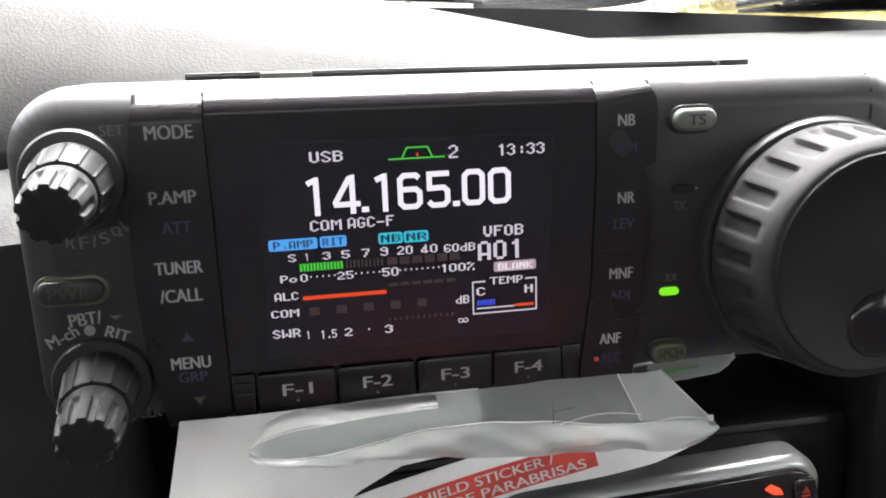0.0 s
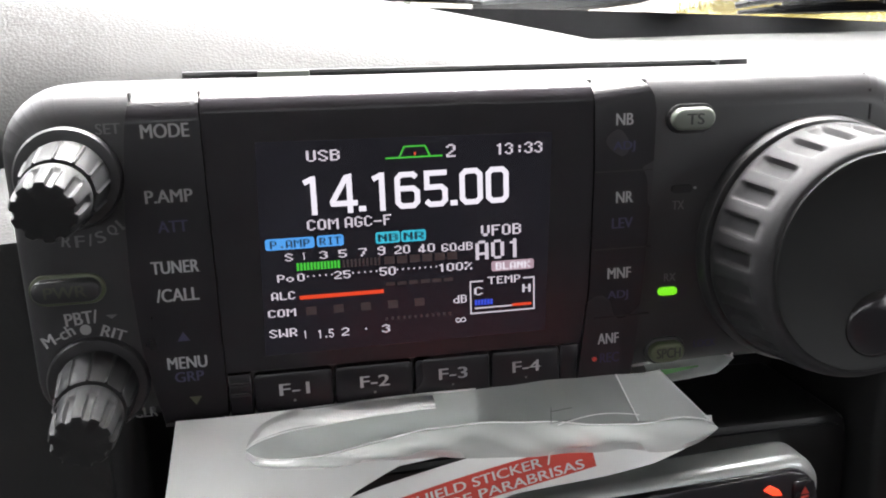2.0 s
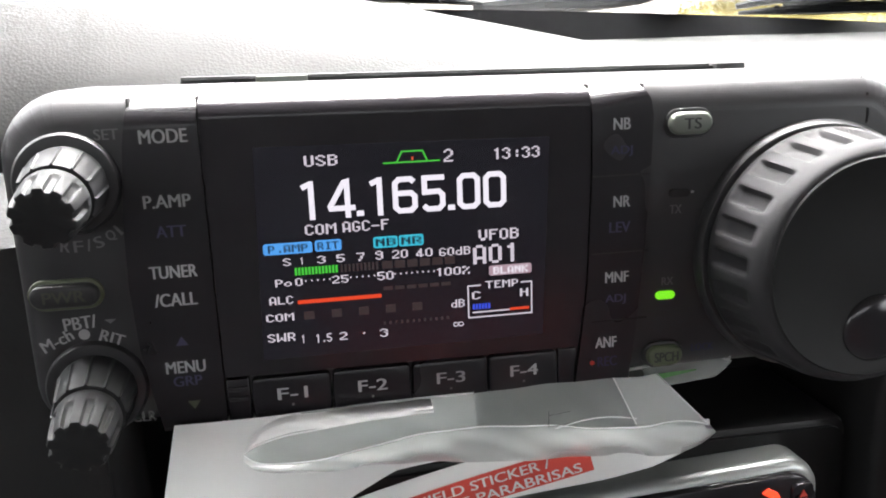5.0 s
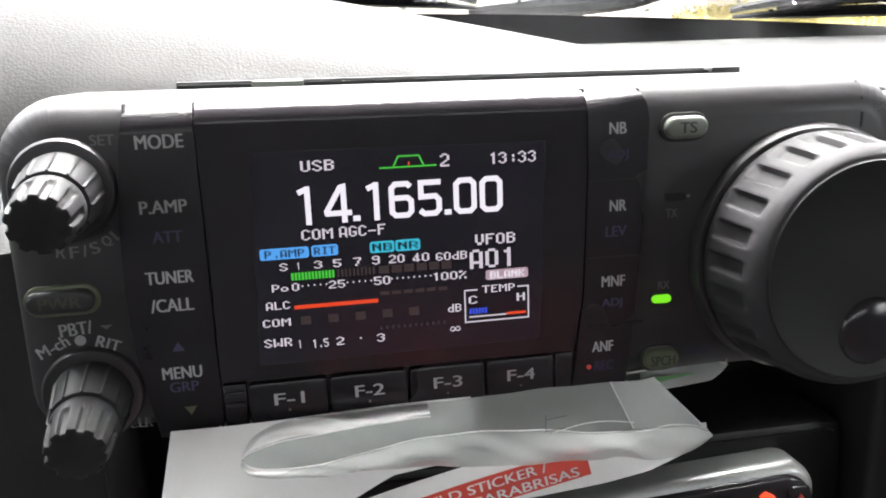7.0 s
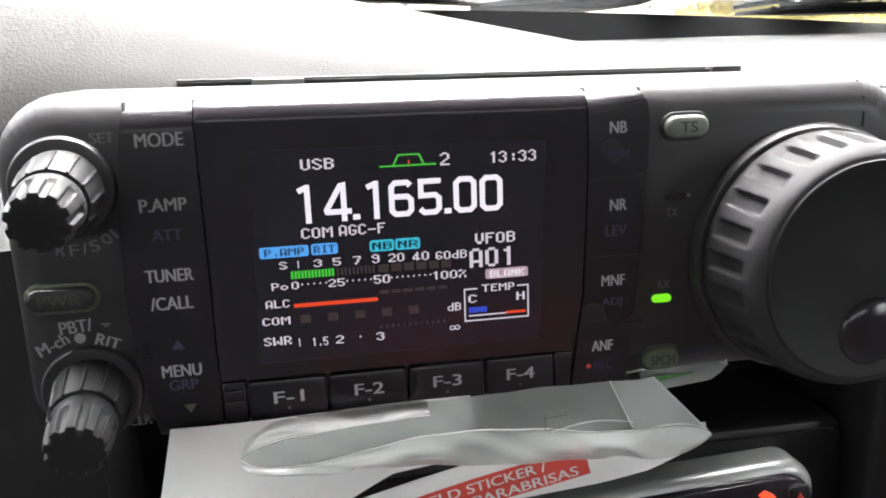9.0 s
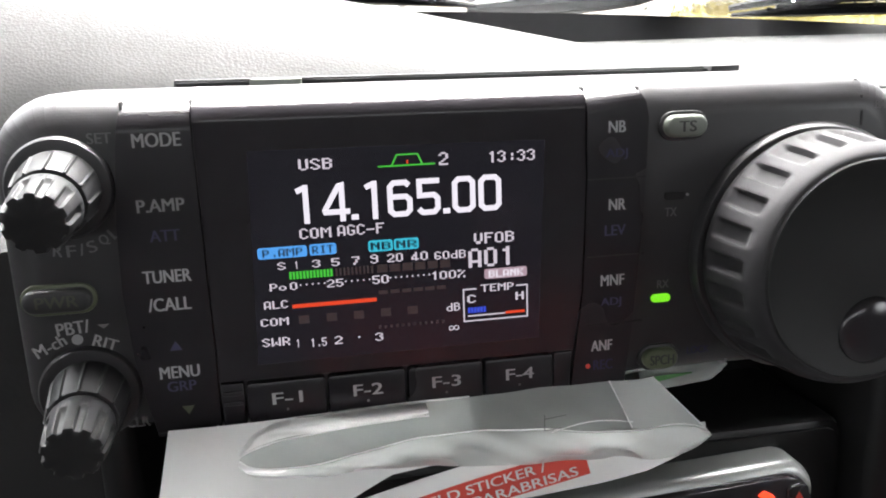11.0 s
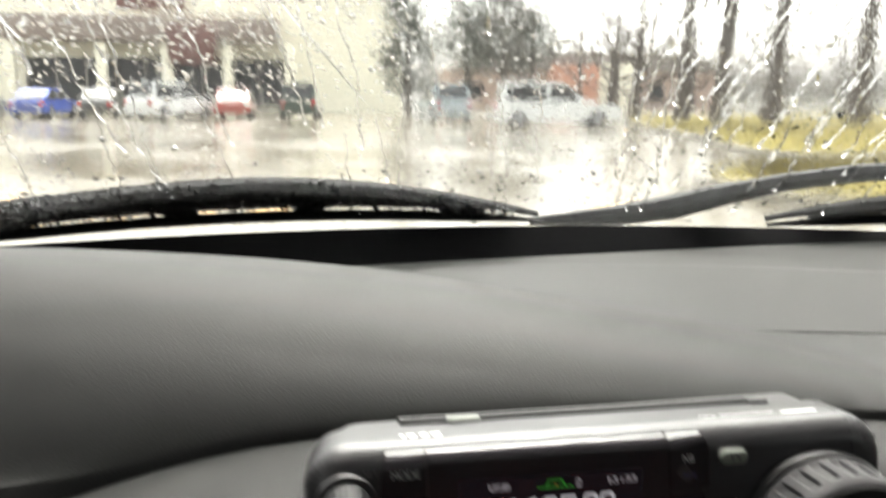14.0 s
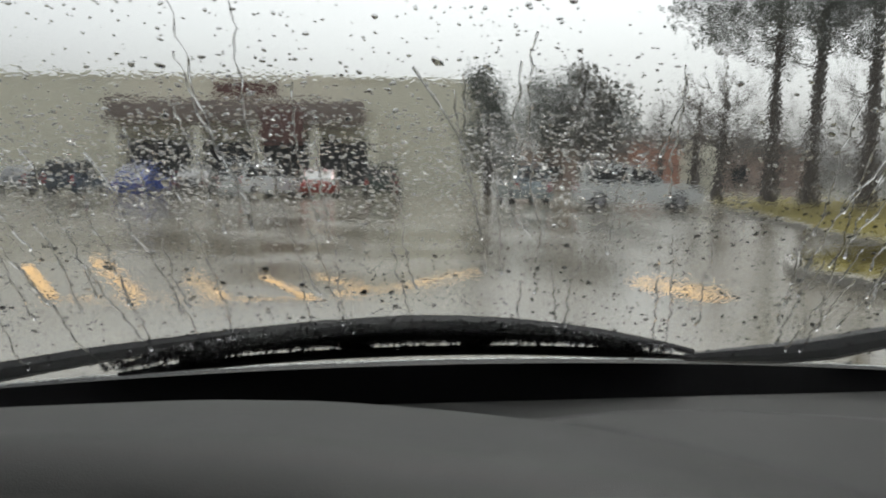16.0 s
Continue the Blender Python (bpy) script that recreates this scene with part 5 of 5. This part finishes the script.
# ---- trees ----
def limb(bm, p, d, length, r, depth, rr, tips):
    n = 5
    pts, rad = [p], [r]
    for k in range(n):
        d = (d + Vector((rr.uniform(-0.25, 0.25), rr.uniform(-0.25, 0.25), rr.uniform(-0.1, 0.22)))).normalized()
        p = p + d * length / n
        pts.append(p), rad.append(r * (1 - 0.75 * (k + 1) / n))
    curve_tube(bm, pts, rad, 5)
    tips.append(p)
    if depth:
        for _ in range(3):
            k = rr.randint(2, n + 1)
            nd = (d + Vector((rr.uniform(-1, 1), rr.uniform(-1, 1), rr.uniform(-0.3, 0.7)))).normalized()
            limb(bm, pts[k], nd, length * rr.uniform(0.45, 0.7), rad[k] * 0.7 + 0.006, depth - 1, rr, tips)


def leaves(tips, per, spread, size, rr):
    verts, faces = [], []
    for t in tips:
        for _ in range(per):
            c = t + Vector(rr.normal(0, spread, 3))
            u, w = Vector(rr.normal(0, 1, 3)).normalized(), Vector(rr.normal(0, 1, 3)).normalized()
            s = size * rr.uniform(0.5, 1.4)
            i0 = len(verts)
            verts += [c - u * s, c + w * s * 0.5, c + u * s, c - w * s * 0.5]
            faces.append((i0, i0 + 1, i0 + 2, i0 + 3))
    return verts, faces


def tree(x, y, z, height, radius, clear, limbs, reach, per, spread, size, leaf, seed, label, lean=(0, 0), depth=1):
    """A tapered trunk, limbs from the clear height up, and a crown of many small leaf clumps."""
    rr = np.random.RandomState(seed)
    t = thing("tree", (x, y, z), WORLD, label=label, category="tree", group="trees")
    bm = bmesh.new()
    pts = [Vector((x + lean[0] * k / 8 + rr.uniform(-1, 1) * 0.03 * (k > 0), y + lean[1] * k / 8, z + height * k / 8)) for k in range(9)]
    curve_tube(bm, pts, [radius * (1.35 if k == 0 else 1) * (1 - 0.8 * k / 8) for k in range(9)], 8)
    tips = []
    for i in range(limbs):
        f = clear + (0.98 - clear) * i / max(1, limbs - 1)
        p = pts[0].lerp(pts[-1], f)
        a = rr.uniform(0, 2 * math.pi)
        l = reach * (1.1 - 0.75 * (f - clear) / (1 - clear)) * rr.uniform(0.7, 1.1)
        limb(bm, p, Vector((math.cos(a), math.sin(a), rr.uniform(0.0, 0.6))).normalized(), l, radius * 0.35 * (1.1 - f * 0.7), depth, rr, tips)
    part("trunk", bm, M_BARK, t, "dark wet trunk and limbs", 60)
    if per:
        v, f = leaves(tips, per, spread, size, rr)
        me = bpy.data.meshes.new("crown")
        me.from_pydata([Vector(q) - Vector((x, y, z)) for q in v], [], f)
        me.materials.append(leaf)
        ob = new("crown", me)
        ob.parent = t
        tagged(ob, "sparse clumps of foliage")
    return t


def az(deg, d):
    return d * math.sin(radians(deg)), d * math.cos(radians(deg))


PINE = "tall pine with a bare dark trunk and high crown"
for a, d, r, s, ln in ((23.4, 31, 0.30, 1, 0.5), (25.9, 31, 0.36, 2, 0.6), (29.2, 30, 0.34, 3, 0.4), (34.2, 29, 0.38, 4, 0.5)):
    x, y = az(a, d)
    tree(x, y, 0.35, 14, r * 0.85, 0.34, 24, 2.5, 80, 0.36, 0.12, M_LEAF, s, PINE, (ln, 0))
for a, d, h, s in ((20.2, 34, 4.6, 11), (18.6, 42, 5, 12), (28.8, 38, 5, 13)):
    x, y = az(a, d)
    tree(x, y, 0.3, h, 0.27, 0.15, 18, 3.2, 0, 0, 0, M_LEAF, s, "leafless tree with thin dark branches", (0.3, 0), 2)
x, y = az(4.5, 52)
tree(x, y, 0, 7.5, 0.25, 0.1, 22, 1.9, 70, 0.36, 0.12, M_LEAF, 21, "dense dark evergreen beside the store")
for a, d, h, s in ((8.6, 75, 9, 22), (11.2, 75, 10, 23), (13.2, 78, 8.5, 24)):
    x, y = az(a, d)
    tree(x, y, 0, h, 0.35, 0.3, 16, 3.0, 55, 0.7, 0.2, M_LEAF_DULL if s == 23 else M_LEAF, s, "distant broad tree with dark foliage")
for a, d, h, s in ((16.5, 80, 8, 25), (24, 85, 9, 26), (33, 80, 9, 27), (19, 90, 10, 28)):
    x, y = az(a, d)
    tree(x, y, 0, h, 0.3, 0.25, 16, 3.2, 0, 0, 0, M_LEAF_DULL, s, "distant leafless tree beyond the car park", (0, 0), 2)
rr = np.random.RandomState(5)
v, f = leaves([Vector((xx, 36 + rr.uniform(-0.5, 0.5), rr.uniform(0.4, 1.1))) for xx in np.linspace(18, 40, 90)], 60, 0.25, 0.07, rr)
me = bpy.data.meshes.new("hedge")
me.from_pydata(v, [], f)
me.materials.append(M_LEAF)
tagged(new("hedge", me), "low dark clipped hedge", "hedge", kind="stuff")


# a far line of bare scrub and woods
tips = []
for k in range(420):
    a_ = 6 + 50 * rr.uniform()
    x, y = az(a_, 108 + rr.uniform(-6, 6))
    tips.append(Vector((x, y, abs(rr.normal(0, 2.6)) + 0.3)))
v, f = leaves(tips, 40, 0.9, 0.22, rr)
me = bpy.data.meshes.new("far_woods")
me.from_pydata(v, [], f)
me.materials.append(M_LEAF_DULL)
tagged(new("far_woods", me), "distant line of dull winter woods", "woods", kind="stuff")


# ---- buildings ----
store = thing("store_building", (-16, 62, 0), WORLD, label="long cream stuccoed store with a brown canopy front", category="building")
bm = bmesh.new()
box(bm, -40, 4.4, 62, 90, 0, 8.4)
part("wall", bm, M_BEIGE, store, "cream stucco wall")
bm = bmesh.new()
box(bm, -40.1, 4.5, 61.9, 90.1, 8.4, 8.65)
part("parapet", bm, M_BEIGE, store)
bm = bmesh.new()
box(bm, -23.5, -4.6, 59.2, 62, 4.9, 6.6, 0.05)
part("canopy_fascia", bm, M_BROWN, store, "brown canopy fascia")
bm = bmesh.new()
box(bm, -12.1, -8.9, 58.9, 59.2, 3.4, 6.0, 0.05)
part("entrance_gable", bm, M_SIGN, store, "dark red entrance panel")
for x in (-22.9, -16.8, -12.4, -8.2, -3.9):
    bm = bmesh.new()
    box(bm, x - 0.35, x + 0.35, 59.4, 60.1, 0, 4.7, 0.03)
    part("column", bm, M_BEIGE, store, "square cream column")
for i in range(9):
    x = -22.6 + i * 2.05
    bm = bmesh.new()
    box(bm, x, x + 2.0, 61.9, 62.0, 0.3, 3.8)
    win = part("window", bm, M_DARKGLASS, store, "dark shop window")
    bm = bmesh.new()
    box(bm, x - 0.1, x + 0.02, 61.82, 61.95, 0.2, 3.9)
    part("frame", bm, M_ROOF, win)
for i, w in enumerate((0.8, 0.6, 0.75, 0.7, 0.55, 0.8)):
    bm = bmesh.new()
    x = -16.1 + i * 0.8
    box(bm, x, x + w, 61.8, 61.98, 7.2, 8.1)
    box(bm, x + 0.15, x + w + 0.1, 61.78, 61.98, 7.3, 7.5)
    part("sign_bar", bm, M_SIGN, store, "plain dark red sign shape")
brick = thing("brick_building", (21, 92, 0), WORLD, label="low orange brick building far across the car park", category="building")
bm = bmesh.new()
box(bm, 12, 44, 92, 104, 0, 4.2)
part("wall", bm, M_BRICK, brick, "orange brick wall")
bm = bmesh.new()
prism(bm, [(11.5, 4.2), (44.5, 4.2), (41, 6.2), (15, 6.2)], 91.5, 104.5)
part("roof", bm, M_ROOF, brick, "grey hipped roof")
bm = bmesh.new()
box(bm, 23.5, 29.0, 90.4, 92, 0, 4.8, 0.03)
part("porch", bm, material("bright_orange_brick", (0.52, 0.27, 0.19), 0.8, vary=0.2, scale=2), brick, "brighter orange brick porch")
bm = bmesh.new()
box(bm, 29.1, 33.5, 90.8, 92, 0, 5.0, 0.03)
part("porch_wing", bm, M_BEIGE, brick, "cream wing beside the porch")
for i in (0, 1, 6, 7):
    bm = bmesh.new()
    box(bm, 14 + i * 3.6, 15.8 + i * 3.6, 91.9, 92.05, 1.0, 2.8)
    part("window", bm, M_DARKGLASS, brick)


# ---- parked vehicles ----
def vehicle(x, y, turn, length, height, paint, label, kind_="car"):
    """A car facing its own +x: lofted body, cabin with glass, four wheels, lamps."""
    m = Matrix.Translation((x, y, 0)) @ Matrix.Rotation(radians(turn), 4, "Z")
    c = thing(kind_, (0, 0, 0), m, label=label, category="car", group="parked cars")
    L, H, W = length, height, 1.78
    mat = material("car_paint", paint, 0.22, coat=0.6, vary=0.04, scale=1)
    belt = H * 0.58
    lower = [(-L / 2, 0.35), (-L / 2 + 0.05, 0.25), (L / 2 - 0.1, 0.25), (L / 2, 0.4), (L / 2 - 0.03, belt * 0.72), (L / 2 - 0.25, belt * 0.86), (L * 0.2, belt), (-L / 2 + 0.15, belt), (-L / 2, belt * 0.9)]
    bm = prism(bmesh.new(), lower, -W / 2, W / 2)
    bmesh.ops.bevel(bm, geom=bm.edges[:], offset=0.07, segments=2, affect="EDGES")
    body = part("body", bm, mat, c)
    roof0, roof1 = (-L * 0.42, L * 0.06) if H > 1.6 else (-L * 0.25, L * 0.05)
    cab = [(-L / 2 + 0.2, belt - 0.02), (L * 0.22, belt - 0.02), (roof1, H), (roof0, H)]
    bm = prism(bmesh.new(), cab, -W / 2 + 0.1, W / 2 - 0.1)
    bmesh.ops.bevel(bm, geom=bm.edges[:], offset=0.09, segments=2, affect="EDGES")
    part("cabin", bm, mat, c)
    for s in (-1, 1):
        bm = bmesh.new()
        yy = s * (W / 2 - 0.095)
        pts = [(-L / 2 + 0.42, belt + 0.05), (-L * 0.1, belt + 0.05), (-L * 0.1, H - 0.12), (roof0 + 0.12, H - 0.12)]
        prism(bm, pts, min(yy, yy + 0.012 * s), max(yy, yy + 0.012 * s))
        part("side_window", bm, M_DARKGLASS, c)
        bm = bmesh.new()
        pts = [(-L * 0.07, belt + 0.05), (L * 0.18, belt + 0.05), (roof1 - 0.02, H - 0.12), (-L * 0.07, H - 0.12)]
        prism(bm, pts, min(yy, yy + 0.012 * s), max(yy, yy + 0.012 * s))
        part("side_window", bm, M_DARKGLASS, c)
    for x0, x1, nm in ((L * 0.22, roof1, "windscreen"), (-L / 2 + 0.2, roof0, "rear_window")):
        bm = bmesh.new()
        d = 0.012 if x0 > 0 else -0.012
        q = [(x0 + (x1 - x0) * f + d, s * (W / 2 - 0.22), belt + (H - belt) * f) for f, s in ((0.12, -1), (0.12, 1), (0.88, 1), (0.88, -1))]
        vs = [bm.verts.new(p) for p in q] + [bm.verts.new((p[0] - d * 3, p[1], p[2])) for p in q]
        for idx in ((0, 1, 2, 3), (7, 6, 5, 4), (0, 4, 5, 1), (1, 5, 6, 2), (2, 6, 7, 3), (3, 7, 4, 0)):
            bm.faces.new([vs[i] for i in idx])
        part(nm, bm, M_DARKGLASS, c)
    for wx in (-L * 0.31, L * 0.31):
        for s in (-1, 1):
            yy = s * (W / 2 - 0.09)
            bm = revolve(bmesh.new(), [(0.29, yy - 0.11), (0.33, yy - 0.09), (0.33, yy + 0.09), (0.29, yy + 0.11)], wx, 0.33, 20)
            wheel = part("wheel", bm, M_TYRE, c, "black tyre")
            bm = revolve(bmesh.new(), [(0.2, yy + s * 0.1), (0.2, yy + s * 0.118), (0.06, yy + s * 0.122)], wx, 0.33, 14)
            part("rim", bm, M_RIM, wheel, "alloy rim")
    for s in (-1, 1):
        bm = bmesh.new()
        box(bm, L / 2 - 0.16, L / 2 - 0.005, s * 0.65 - 0.18, s * 0.65 + 0.18, belt * 0.62, belt * 0.76, 0.03)
        part("headlight", bm, M_LAMP, c)
        bm = bmesh.new()
        box(bm, -L / 2 - 0.005, -L / 2 + 0.1, s * 0.72 - 0.12, s * 0.72 + 0.12, belt * 0.66, belt * 0.9, 0.03)
        part("tail_light", bm, M_TAIL, c)
    return c


vehicle(8.2, 31, -4, 4.9, 1.72, (0.86, 0.88, 0.88), "white sport utility vehicle on the wet car park")
vehicle(4.6, 38, 96, 4.6, 1.7, (0.38, 0.44, 0.47), "pale blue-grey car parked beyond the white one")
LOT = ((-24.5, 43, 88, 4.6, 1.5, (0.03, 0.03, 0.035), "black saloon car parked on wet asphalt"), (-21.6, 44, 92, 4.5, 1.5, (0.12, 0.13, 0.14), "dark grey car parked on wet asphalt"), (-18.8, 43.5, 90, 4.6, 1.75, (0.05, 0.07, 0.1), "dark blue-grey car parked by the store"),
       (-15.2, 43.5, 86, 4.4, 1.5, (0.03, 0.07, 0.35), "bright blue car parked by the store"), (-12.3, 44, 91, 4.6, 1.5, (0.06, 0.06, 0.06), "dark car parked by the store"), (-8.6, 42, 60, 4.8, 1.78, (0.74, 0.76, 0.76), "silver-white vehicle parked by the store"),
       (-5.6, 43, 92, 4.4, 1.45, (0.3, 0.04, 0.03), "red car parked by the store"), (-2.2, 42.5, 88, 4.7, 1.75, (0.03, 0.05, 0.04), "dark green vehicle parked by the store"))
for x, y, a, l, h, p, lab in LOT:
    vehicle(x, y, a, l, h, p, lab)
# street lamp
lampost = thing("street_lamp", (*az(20.5, 60), 0), WORLD, label="slim tall grey car park lamp post", category="lamp post")
bm = bmesh.new()
px_, py_ = az(20.5, 60)
curve_tube(bm, [(px_, py_, 0), (px_, py_, 5), (px_, py_, 10)], [0.1, 0.08, 0.06], 8)
part("pole", bm, M_ROOF, lampost)
bm = bmesh.new()
box(bm, px_ - 0.7, px_ + 0.7, py_ - 0.15, py_ + 0.15, 9.9, 10.1, 0.03)
part("lamp_head", bm, M_ROOF, lampost)
